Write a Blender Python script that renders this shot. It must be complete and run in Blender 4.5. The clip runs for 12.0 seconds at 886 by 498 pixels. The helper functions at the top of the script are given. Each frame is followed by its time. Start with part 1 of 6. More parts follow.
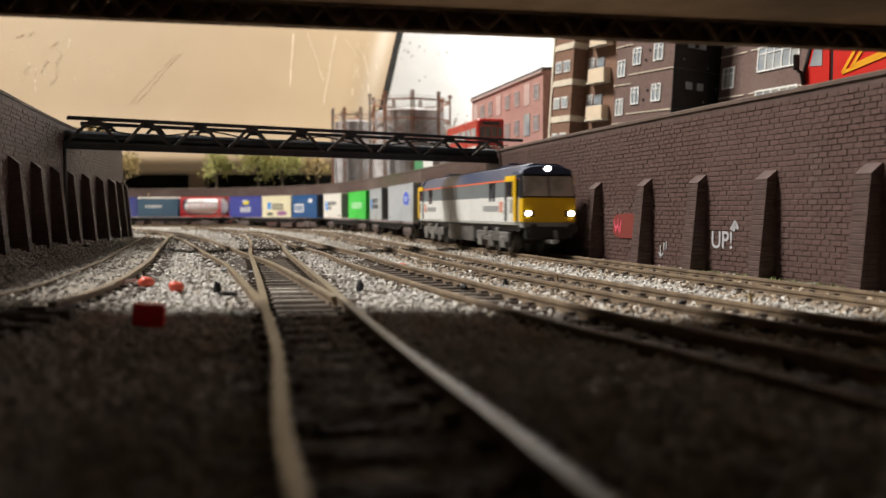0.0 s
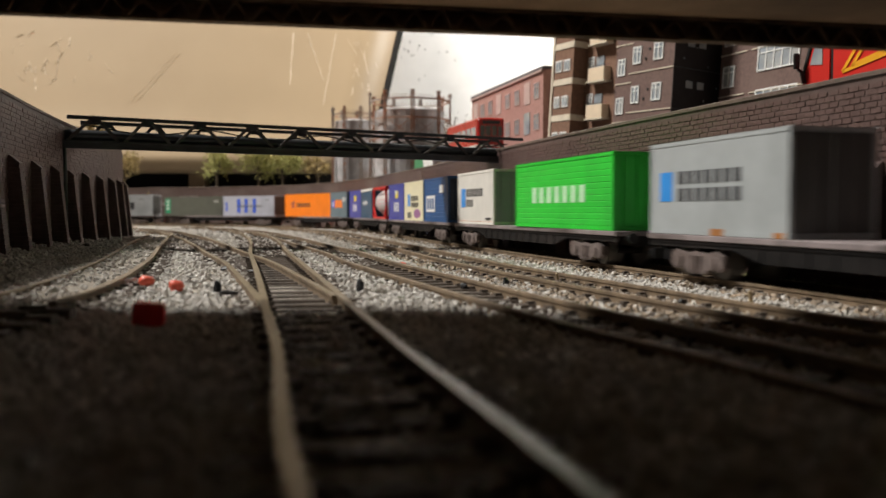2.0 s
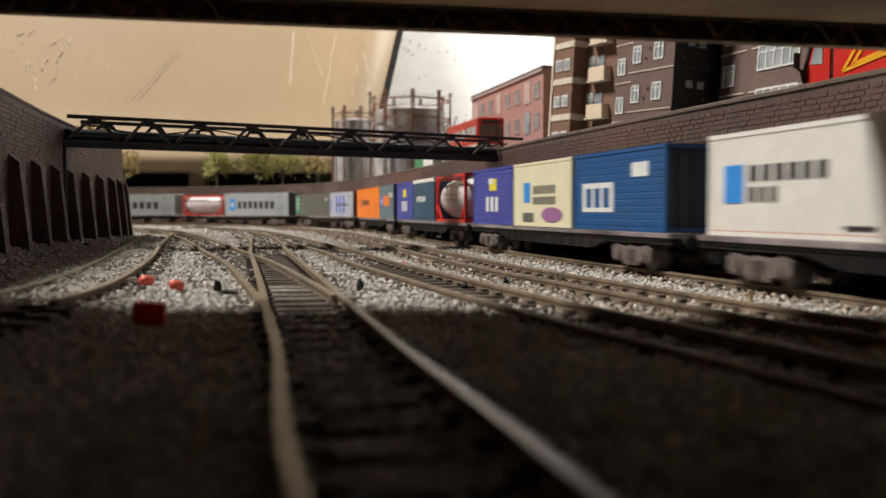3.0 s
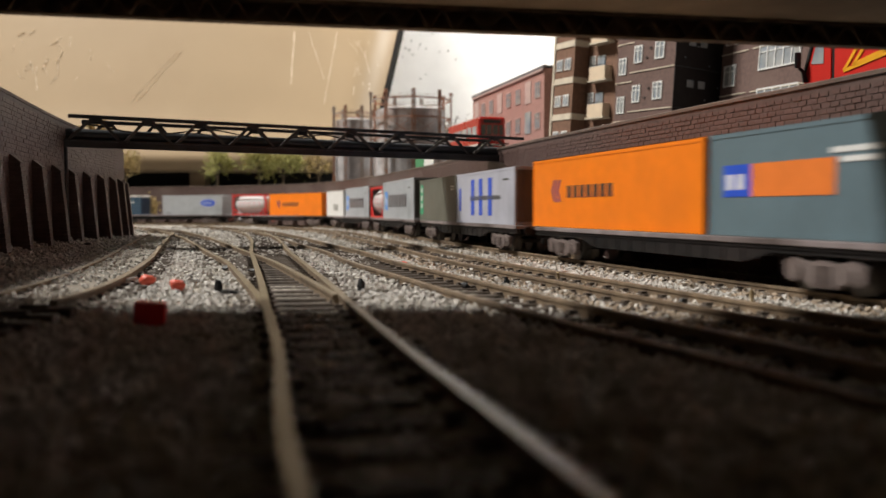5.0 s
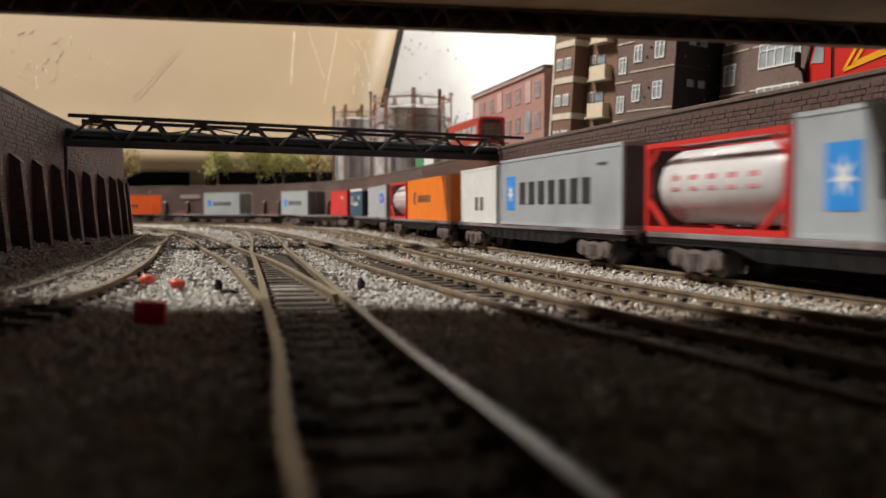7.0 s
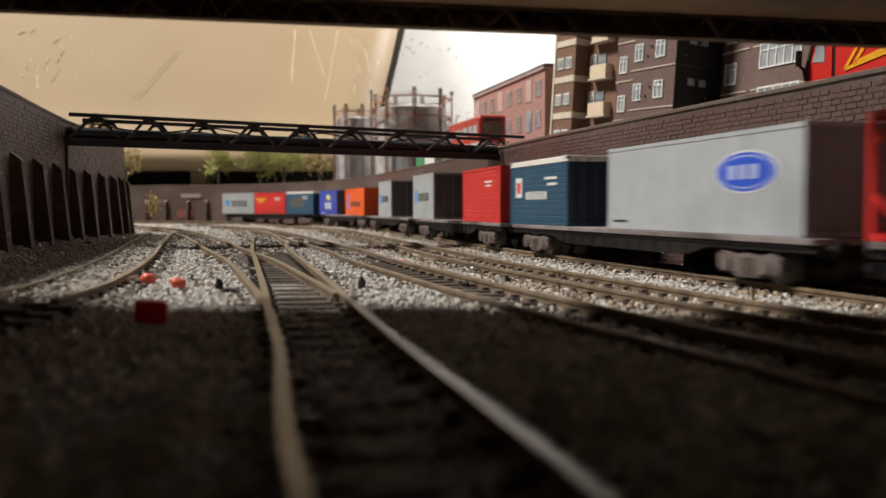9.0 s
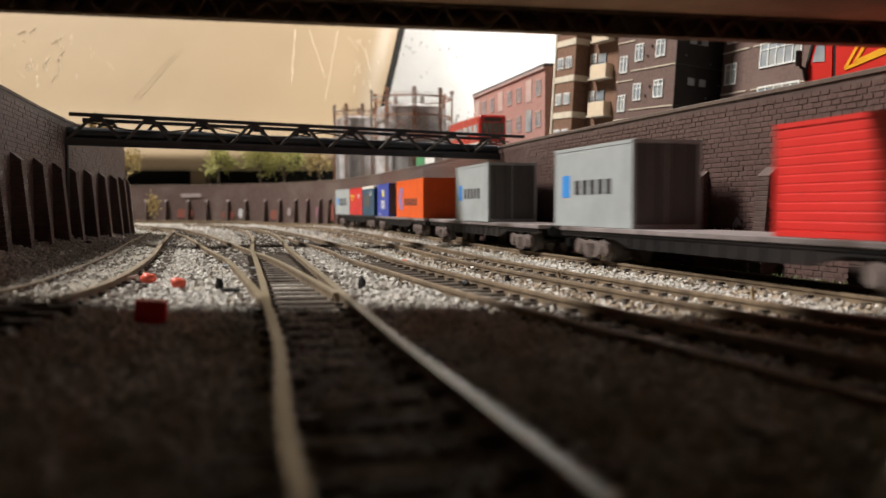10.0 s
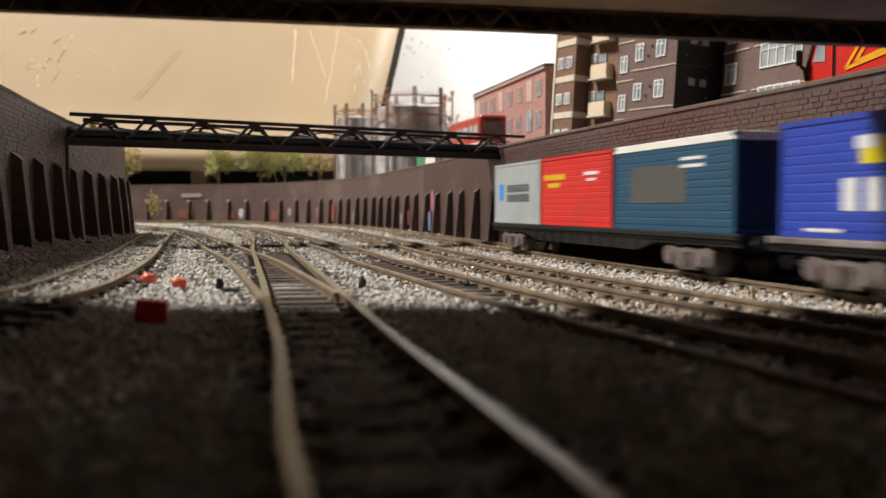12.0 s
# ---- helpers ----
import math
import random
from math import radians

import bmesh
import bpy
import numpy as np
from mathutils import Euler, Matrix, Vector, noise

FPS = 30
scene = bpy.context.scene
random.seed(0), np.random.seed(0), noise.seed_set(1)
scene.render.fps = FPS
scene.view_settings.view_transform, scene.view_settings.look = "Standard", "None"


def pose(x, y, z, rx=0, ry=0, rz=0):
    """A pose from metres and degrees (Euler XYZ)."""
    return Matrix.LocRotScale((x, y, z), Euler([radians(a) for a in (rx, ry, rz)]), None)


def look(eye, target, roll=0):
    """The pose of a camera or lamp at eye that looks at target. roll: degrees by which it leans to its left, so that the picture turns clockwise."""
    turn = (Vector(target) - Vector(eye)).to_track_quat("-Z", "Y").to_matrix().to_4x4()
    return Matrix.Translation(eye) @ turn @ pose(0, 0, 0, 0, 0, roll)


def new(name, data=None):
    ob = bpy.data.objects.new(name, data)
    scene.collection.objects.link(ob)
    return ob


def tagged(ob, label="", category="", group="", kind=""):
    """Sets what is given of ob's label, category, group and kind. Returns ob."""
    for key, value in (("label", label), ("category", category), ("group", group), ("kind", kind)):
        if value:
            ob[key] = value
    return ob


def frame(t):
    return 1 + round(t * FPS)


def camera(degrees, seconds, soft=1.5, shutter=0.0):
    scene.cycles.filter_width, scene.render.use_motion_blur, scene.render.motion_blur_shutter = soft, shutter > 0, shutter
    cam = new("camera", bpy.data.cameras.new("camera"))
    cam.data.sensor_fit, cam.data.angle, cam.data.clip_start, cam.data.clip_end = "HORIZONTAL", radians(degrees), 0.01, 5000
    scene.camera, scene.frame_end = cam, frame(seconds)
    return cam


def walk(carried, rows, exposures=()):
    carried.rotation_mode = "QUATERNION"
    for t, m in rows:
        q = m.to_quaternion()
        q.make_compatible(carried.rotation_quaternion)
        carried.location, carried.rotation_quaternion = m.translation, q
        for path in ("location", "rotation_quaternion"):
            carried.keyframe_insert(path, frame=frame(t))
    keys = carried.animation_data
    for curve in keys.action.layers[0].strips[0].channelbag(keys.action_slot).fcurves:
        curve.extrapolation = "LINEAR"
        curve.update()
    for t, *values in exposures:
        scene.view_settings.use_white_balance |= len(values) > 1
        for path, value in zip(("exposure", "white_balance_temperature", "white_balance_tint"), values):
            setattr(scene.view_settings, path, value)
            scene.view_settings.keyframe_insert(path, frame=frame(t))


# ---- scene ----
# One lens, one camera, resting between the rails just under the card bridge.
MM = 0.001
EYE_Z = 0.013
cam = camera(53.84, 12.0, soft=1.5, shutter=0.5)
cam.data.dof.use_dof = True
cam.data.dof.focus_distance = 0.21
cam.data.dof.aperture_fstop = 40.0


def cam_row(t, side, up):
    """A tiny settling of the camera: side and up in thousandths of a radian."""
    return t, pose(0, 0, EYE_Z, 87.40 + math.degrees(up * 1e-3), 0.0, math.degrees(side * 1e-3))


walk(cam, [cam_row(*r) for r in (
    (0.0, -1.2, 2.7), (0.5, -1.1, 2.1), (1.0, -1.1, 2.0), (1.5, -1.1, 1.9), (2.0, -1.1, 1.6), (2.5, -1.0, 1.1),
    (3.0, -1.0, 1.0), (4.0, -0.5, 0.8), (5.0, 0.0, 0.6), (6.0, 0.0, 0.5), (6.5, 0.0, 0.1), (7.0, 0.0, -0.1),
    (8.0, 0.4, -0.6), (9.0, 0.8, -1.1), (9.5, 0.8, -1.7), (10.0, 0.9, -1.5), (10.5, 1.0, -1.2), (11.0, 1.3, -1.2),
    (11.5, 1.3, -0.5), (12.0, 1.4, -1.5))],
     exposures=((0.0, 0.05), (0.5, -0.06), (1.0, -0.34), (1.5, -0.30), (3.0, -0.26), (5.0, -0.26), (7.2, -0.26), (9.0, -0.24), (9.4, 0.0), (12.0, 0.03)))

# ---- light: one warm ceiling lamp of the hobby room, up and to the far side of the layout ----
world = bpy.data.worlds.new("room_air")
scene.world = world
world.use_nodes = True
world.node_tree.nodes["Background"].inputs[0].default_value = (1.0, 0.92, 0.82, 1)
world.node_tree.nodes["Background"].inputs[1].default_value = 0.009


def area_lamp(name, eye, target, size, watts, colour):
    data = bpy.data.lights.new(name, "AREA")
    data.shape, data.size, data.energy, data.color = "DISK", size, watts, colour
    ob = new(name, data)
    ob.matrix_world = look(eye, target)
    return ob


area_lamp("ceiling_lamp", (-1.50, 0.62, 2.12), (0.0, 0.40, 0.0), 0.60, 127.0, (1.0, 0.955, 0.89))
# added fill light, no known source: brightens the white sky board
area_lamp("board_fill_light", (0.30, 0.86, 0.42), (0.17, 1.066, 0.30), 0.20, 4.2, (1.0, 0.96, 0.90))


# ---- materials ----
def shader(name, colour, rough=0.6, metal=0.0, vary=0.25, grain=400.0, bump=0.2, stain=None, stain_at=0.62, stain_scale=60.0,
           spec=0.4, per_piece=0.0, depth=0.0002):
    """A two-scale surface: fine grain plus broad stains of a second colour, with relief."""
    m = bpy.data.materials.new(name)
    m.use_nodes = True
    n, l = m.node_tree.nodes, m.node_tree.links
    b = n["Principled BSDF"]
    b.inputs["Roughness"].default_value, b.inputs["Metallic"].default_value = rough, metal
    b.inputs["Specular IOR Level"].default_value = spec
    co = n.new("ShaderNodeTexCoord")
    fine = n.new("ShaderNodeTexNoise")
    fine.inputs["Scale"].default_value, fine.inputs["Detail"].default_value = grain, 6
    l.new(co.outputs["Object"], fine.inputs["Vector"])
    broad = n.new("ShaderNodeTexNoise")
    broad.inputs["Scale"].default_value, broad.inputs["Detail"].default_value = stain_scale, 5
    l.new(co.outputs["Object"], broad.inputs["Vector"])
    ramp = n.new("ShaderNodeValToRGB")
    ramp.color_ramp.elements[0].position, ramp.color_ramp.elements[1].position = 0.3, 0.7
    c = Vector(colour)
    ramp.color_ramp.elements[0].color = (*(c * (1 - vary)), 1)
    ramp.color_ramp.elements[1].color = (*(c * (1 + vary)), 1)
    l.new(fine.outputs["Fac"], ramp.inputs["Fac"])
    out = ramp.outputs["Color"]
    if stain:
        edge = n.new("ShaderNodeValToRGB")
        edge.color_ramp.elements[0].position, edge.color_ramp.elements[1].position = stain_at - 0.12, stain_at + 0.12
        l.new(broad.outputs["Fac"], edge.inputs["Fac"])
        mix = n.new("ShaderNodeMix")
        mix.data_type = "RGBA"
        l.new(edge.outputs["Color"], mix.inputs["Factor"])
        l.new(out, mix.inputs["A"])
        mix.inputs["B"].default_value = (*stain, 1)
        out = mix.outputs["Result"]
    if per_piece:
        info = n.new("ShaderNodeObjectInfo")
        hsv = n.new("ShaderNodeHueSaturation")
        scale = n.new("ShaderNodeMapRange")
        scale.inputs["To Min"].default_value, scale.inputs["To Max"].default_value = 1 - per_piece, 1 + per_piece
        l.new(info.outputs["Random"], scale.inputs["Value"])
        l.new(scale.outputs["Result"], hsv.inputs["Value"])
        l.new(out, hsv.inputs["Color"])
        out = hsv.outputs["Color"]
    l.new(out, b.inputs["Base Color"])
    rr = n.new("ShaderNodeMapRange")
    rr.inputs["To Min"].default_value, rr.inputs["To Max"].default_value = max(0.03, rough - 0.12), min(1.0, rough + 0.12)
    l.new(broad.outputs["Fac"], rr.inputs["Value"])
    l.new(rr.outputs["Result"], b.inputs["Roughness"])
    if bump:
        bp = n.new("ShaderNodeBump")
        bp.inputs["Strength"].default_value, bp.inputs["Distance"].default_value = bump, depth
        l.new(fine.outputs["Fac"], bp.inputs["Height"])
        l.new(bp.outputs["Normal"], b.inputs["Normal"])
    return m


def glow(name, colour, strength):
    m = bpy.data.materials.new(name)
    m.use_nodes = True
    b = m.node_tree.nodes["Principled BSDF"]
    b.inputs["Base Color"].default_value = (*colour, 1)
    b.inputs["Emission Color"].default_value = (*colour, 1)
    b.inputs["Emission Strength"].default_value = strength
    return m


BALLAST = shader("ballast", (0.32, 0.29, 0.245), 0.95, vary=0.75, grain=900, bump=1.0, stain=(0.16, 0.13, 0.10), stain_at=0.6, stain_scale=22, depth=0.0008)
STONE = shader("ballast_stone", (0.56, 0.535, 0.50), 0.9, vary=0.4, grain=700, bump=0.4, stain=(0.34, 0.305, 0.26), stain_at=0.6, stain_scale=34)
STONE_RUST = shader("rust_stained_stone", (0.36, 0.285, 0.21), 0.9, vary=0.5, grain=700, bump=0.4, stain=(0.36, 0.33, 0.29), stain_at=0.6, stain_scale=60)
SLEEPER = shader("sleeper", (0.065, 0.050, 0.039), 0.9, vary=0.4, grain=600, bump=0.4, stain=(0.14, 0.11, 0.085), stain_scale=90)
RAIL = shader("rusty_rail", (0.19, 0.137, 0.088), 0.75, 0.0, vary=0.3, grain=300, bump=0.2, stain=(0.09, 0.062, 0.042), stain_scale=70)
RAILHEAD_WORN = shader("worn_rail_head", (0.17, 0.14, 0.09), 0.42, 0.25, vary=0.2, grain=200, bump=0.1, stain=(0.22, 0.18, 0.13), stain_scale=60)
RAILHEAD = shader("rail_head", (0.20, 0.155, 0.105), 0.6, 0.15, vary=0.2, grain=200, bump=0.1, stain=(0.13, 0.10, 0.07), stain_scale=60)
WALL = shader("brown_wall_paint", (0.096, 0.062, 0.055), 0.55, vary=0.25, grain=500, bump=0.35, stain=(0.16, 0.12, 0.105), stain_at=0.66, stain_scale=25)
BRICK = shader("brown_brick", (0.116, 0.070, 0.062), 0.48, vary=0.25, grain=900, bump=0.5, stain=(0.19, 0.15, 0.13), stain_at=0.7, stain_scale=28, per_piece=0.12)
COPING = shader("wall_coping", (0.12, 0.085, 0.068), 0.6, vary=0.25, grain=500, bump=0.3)
IRON = shader("dark_blue_grey_iron", (0.036, 0.040, 0.046), 0.38, vary=0.3, grain=300, bump=0.15, stain=(0.06, 0.06, 0.06), stain_scale=60)
CARD = shader("brown_card", (0.42, 0.29, 0.18), 0.9, vary=0.12, grain=250, bump=0.2, stain=(0.15, 0.11, 0.075), stain_scale=30)
CARD_CUT = shader("cut_card_edge", (0.16, 0.108, 0.070), 0.95, vary=0.4, grain=500, bump=0.5)
BEIGE = shader("varnished_beige_board", (0.47, 0.35, 0.22), 0.45, vary=0.03, grain=9, bump=0.25, stain=(0.425, 0.31, 0.19), stain_at=0.6, stain_scale=5, spec=0.4, depth=0.004)
WHITE_BOARD = shader("white_backboard", (0.90, 0.89, 0.87), 0.6, vary=0.03, grain=50, bump=0.05, stain=(0.80, 0.78, 0.75), stain_at=0.74, stain_scale=22)
BLACK = shader("flat_black", (0.010, 0.009, 0.008), 0.95, vary=0.3, grain=200, bump=0.1)
PLYWOOD = shader("plywood", (0.26, 0.18, 0.11), 0.7, vary=0.2, grain=40, bump=0.1)
PLASTER = shader("drab_room_plaster", (0.06, 0.055, 0.05), 0.9, vary=0.05, grain=8, bump=0.05)


# ---- mesh helpers (all in millimetres of the model, scaled on the way in) ----
def finish(ob, bm, material):
    bmesh.ops.scale(bm, vec=(MM, MM, MM), verts=bm.verts)
    bm.to_mesh(ob.data)
    bm.free()
    for m in (material if isinstance(material, (list, tuple)) else [material]):
        ob.data.materials.append(m)
    return ob


def part(name, bm, material, parent=None, label="", smooth=False):
    """One bmesh as ONE mesh object, under parent where given."""
    ob = new(name, bpy.data.meshes.new(name))
    finish(ob, bm, material)
    if smooth:
        for p in ob.data.polygons:
            p.use_smooth = True
    if parent is not None:
        ob.parent = parent
    if label:
        ob["label"] = label
    return ob


def empty(name, m, label, category, group="", kind=""):
    ob = new(name)
    ob.empty_display_size = 0.005
    ob.matrix_world = m
    return tagged(ob, label, category, group, kind)


def box(bm, x0, x1, y0, y1, z0, z1, bevel=0.0, mat=0):
    vs = [bm.verts.new(p) for p in ((x0, y0, z0), (x1, y0, z0), (x1, y1, z0), (x0, y1, z0), (x0, y0, z1), (x1, y0, z1), (x1, y1, z1), (x0, y1, z1))]
    fs = [bm.faces.new([vs[i] for i in q]) for q in ((3, 2, 1, 0), (4, 5, 6, 7), (0, 1, 5, 4), (1, 2, 6, 5), (2, 3, 7, 6), (3, 0, 4, 7))]
    for f in fs:
        f.material_index = mat
    if bevel:
        es = list({e for f in fs for e in f.edges})
        bmesh.ops.bevel(bm, geom=es, offset=bevel, segments=1, affect="EDGES", profile=0.5, material=mat)
    return vs


def boxes(*rows, bevel=0.0):
    bm = bmesh.new()
    for r in rows:
        box(bm, *r, bevel=bevel)
    return bm


def rod(bm, a, b, r, n=8, r2=None, mat=0):
    """A round bar from a to b."""
    a, b = Vector(a), Vector(b)
    q = (b - a).to_track_quat("Z", "Y").to_matrix()
    rings = []
    for p, rad in ((a, r), (b, r if r2 is None else r2)):
        rings.append([bm.verts.new(p + q @ Vector((math.cos(2 * math.pi * i / n) * rad, math.sin(2 * math.pi * i / n) * rad, 0))) for i in range(n)])
    for i in range(n):
        bm.faces.new((rings[0][i], rings[0][(i + 1) % n], rings[1][(i + 1) % n], rings[1][i])).material_index = mat
    bm.faces.new(rings[0][::-1]).material_index = mat
    bm.faces.new(rings[1]).material_index = mat


def beam(bm, a, b, w, h, mat=0):
    """A square bar from a to b, w wide and h deep."""
    a, b = Vector(a), Vector(b)
    d = (b - a).normalized()
    side = d.cross(Vector((0, 0, 1)))
    side = side.normalized() if side.length > 1e-6 else Vector((1, 0, 0))
    up = side.cross(d).normalized()
    c = [[bm.verts.new(p + side * (sx * w / 2) + up * (sz * h / 2)) for sx, sz in ((-1, -1), (1, -1), (1, 1), (-1, 1))] for p in (a, b)]
    for i in range(4):
        bm.faces.new((c[0][i], c[0][(i + 1) % 4], c[1][(i + 1) % 4], c[1][i])).material_index = mat
    bm.faces.new(c[0][::-1]).material_index = mat
    bm.faces.new(c[1]).material_index = mat


def sweep(bm, line, profile, up=None, closed=True, mat=0):
    """Carries a profile of (sideways to the right, upward) along a plan line of (x, y, z)."""
    rings = []
    n = len(line)
    for i, p in enumerate(line):
        a, b = Vector(line[max(i - 1, 0)]), Vector(line[min(i + 1, n - 1)])
        d = (b - a)
        d.z = 0
        d.normalize()
        right = Vector((d.y, -d.x, 0))
        rings.append([bm.verts.new(Vector(p) + right * s + Vector((0, 0, u))) for s, u in profile])
    m = len(profile)
    for i in range(n - 1):
        for j in range(m if closed else m - 1):
            k = (j + 1) % m
            bm.faces.new((rings[i][j], rings[i][k], rings[i + 1][k], rings[i + 1][j])).material_index = mat
    if closed:
        bm.faces.new(rings[0][::-1]).material_index = mat
        bm.faces.new(rings[-1]).material_index = mat
    bmesh.ops.recalc_face_normals(bm, faces=bm.faces)


def curve(points, step=4.0):
    """A smooth line through plan points, sampled at even steps: (x, y, z) in millimetres."""
    P = [Vector((*p, 0.0)) if len(p) == 2 else Vector(p) for p in points]
    P = [P[0] * 2 - P[1]] + P + [P[-1] * 2 - P[-2]]
    fine = []
    for i in range(1, len(P) - 2):
        for k in range(40):
            u = k / 40
            a, b, c, d = P[i - 1:i + 3]
            fine.append(0.5 * (2 * b + (c - a) * u + (2 * a - 5 * b + 4 * c - d) * u * u + (3 * b - a - 3 * c + d) * u ** 3))
    fine.append(P[-2])
    out, left = [fine[0]], step
    for a, b in zip(fine, fine[1:]):
        seg = (b - a).length
        while seg >= left and seg > 1e-9:
            a = a + (b - a) * (left / seg)
            seg = (b - a).length
            out.append(a)
            left = step
        left -= seg
    return out


def along(line, i):
    """Point, direction and right-hand side of a sampled line."""
    a, b = line[max(i - 1, 0)], line[min(i + 1, len(line) - 1)]
    d = b - a
    d.z = 0
    d.normalize()
    return line[i], d, Vector((d.y, -d.x, 0))


# ---- the freight line: a plan line of distance, from the near end to the far curve ----
BENDS = ((-60.0, 0.0), (0.0, -0.00016), (100.0, 0.00052), (200.0, -0.00019), (300.0, 0.00027), (420.0, -0.00152), (540.0, -0.00403), (700.0, -0.0030), (760.0, -0.0026), (1600.0, -0.0026), (1650.0, 0.0))
HALF_BODY = 8.3


def build_line():
    """Centre of the freight track: (x, y, heading) every 2 mm from s = -2400 to 2600; heading 0 looks away from the eye, negative to the left."""
    ss = np.arange(-2400.0, 2600.0, 2.0)
    bend = np.interp(ss, [b[0] for b in BENDS], [b[1] for b in BENDS])
    turn = np.concatenate([[0], np.cumsum(bend[:-1] * 2.0)])
    i0 = 1200
    turn = turn - turn[i0] - 0.268
    x = np.concatenate([[0], np.cumsum(np.sin(turn[:-1]) * 2.0)])
    y = np.concatenate([[0], np.cumsum(np.cos(turn[:-1]) * 2.0)])
    x, y = x - x[i0] + 42.66, y - y[i0] + 173.5
    return ss, x + np.cos(turn) * HALF_BODY, y - np.sin(turn) * HALF_BODY, turn


LINE_S, LINE_X, LINE_Y, LINE_H = build_line()


def on_line(s):
    return float(np.interp(s, LINE_S, LINE_X)), float(np.interp(s, LINE_S, LINE_Y))


RUN_T = (0, 1, 1.5, 2, 3, 5, 6, 7, 9, 10, 11, 12)
RUN_D = (3.3, 180.9, 271.0, 356.5, 520.0, 858.0, 1037.0, 1209.6, 1553.7, 1730.8, 1914.3, 2102.5)


def gone(t):
    """How far the train has run at t seconds, in millimetres."""
    T, S = RUN_T, RUN_D
    i = max(0, min(len(T) - 2, next((k for k in range(len(T) - 1) if t <= T[k + 1]), len(T) - 2)))
    slope = [(S[min(k + 1, len(T) - 1)] - S[max(k - 1, 0)]) / (T[min(k + 1, len(T) - 1)] - T[max(k - 1, 0)]) for k in range(len(T))]
    h = T[i + 1] - T[i]
    u = (t - T[i]) / h
    return ((2 * u ** 3 - 3 * u * u + 1) * S[i] + (u ** 3 - 2 * u * u + u) * h * slope[i] + (3 * u * u - 2 * u ** 3) * S[i + 1] + (u ** 3 - u * u) * h * slope[i + 1])


def vehicle_pose(s_front, s_back, t, z=0.0):
    """A body whose ends stand s_front and s_back behind the mark: its middle, nose towards +x of the body."""
    inset = (s_back - s_front) * 0.16
    a, b = on_line(s_front + inset - gone(t)), on_line(s_back - inset - gone(t))
    ang = math.degrees(math.atan2(a[1] - b[1], a[0] - b[0]))
    return pose((a[0] + b[0]) / 2 * MM, (a[1] + b[1]) / 2 * MM, z * MM, 0, 0, ang)


MOVERS = []   # (thing, s_front, s_back, z)


# ---- ground: one sheet of baseboard with its ballast ----
def smooth_step(a, b, v):
    u = max(0.0, min(1.0, (v - a) / (b - a)))
    return u * u * (3 - 2 * u)


COVER = 0.8   # depth of ballast above the rail foot


def ground_z(x, y):
    """Height of the ballast in millimetres: banked up towards the far-side wall on the left, and a little at the joint under the camera."""
    u = 0.966 * x + 0.259 * y
    bank = (1.4 * smooth_step(-6, -22, u) + 3.6 * smooth_step(-26, -50, u)) * (1 - smooth_step(380, 560, y))
    return bank + COVER - 1.4 * smooth_step(22, 58, u)


def ground():
    bm = bmesh.new()
    xs = [-1400, -800, -500, -350] + list(range(-260, 141, 5)) + [180, 260, 420, 800, 1500]
    ys = [-2100, -1200, -500, -300, -150, -60] + list(range(0, 901, 6)) + [960, 1100]
    rows = [[bm.verts.new((x, y, ground_z(x, y) - 0.35 + (0.35 * noise.noise((x * 0.09, y * 0.09, 0)) if 0 < y < 900 else 0))) for x in xs] for y in ys]
    for a, b in zip(rows, rows[1:]):
        for i in range(len(xs) - 1):
            bm.faces.new((a[i], a[i + 1], b[i + 1], b[i]))
    return tagged(part("ground", bm, BALLAST, smooth=True), "grey model ballast spread over the baseboard", "ground", kind="structure")


ground()
tagged(part("baseboard", boxes((-1400, 1500, -2100, 1100, -1000, -11)), PLYWOOD), "brown plywood baseboard carrying the model railway", "baseboard", kind="structure")

# ---- tracks ----
RAIL_TOP = 2.0
RAIL_SHAPE = ((-0.65, 0.0), (0.65, 0.0), (0.65, 0.25), (0.3, 0.5), (0.3, 1.35), (0.48, 1.55), (0.48, 2.0), (-0.48, 2.0), (-0.48, 1.55), (-0.3, 1.35), (-0.3, 0.5), (-0.65, 0.25))


def sleeper_mesh():
    me = bpy.data.meshes.new("sleeper")
    bm = boxes((-9, 9, -1.25, 1.25, -0.4, 0.75), bevel=0.15)
    for x in (-4.95, 4.95):
        box(bm, x - 1.4, x + 1.4, -0.55, 0.55, 0.6, 1.1)
    bmesh.ops.scale(bm, vec=(MM, MM, MM), verts=bm.verts)
    bm.to_mesh(me)
    bm.free()
    me.materials.append(SLEEPER)
    return me


SLEEPER_MESH = sleeper_mesh()
SLEEPER_JOBS = []


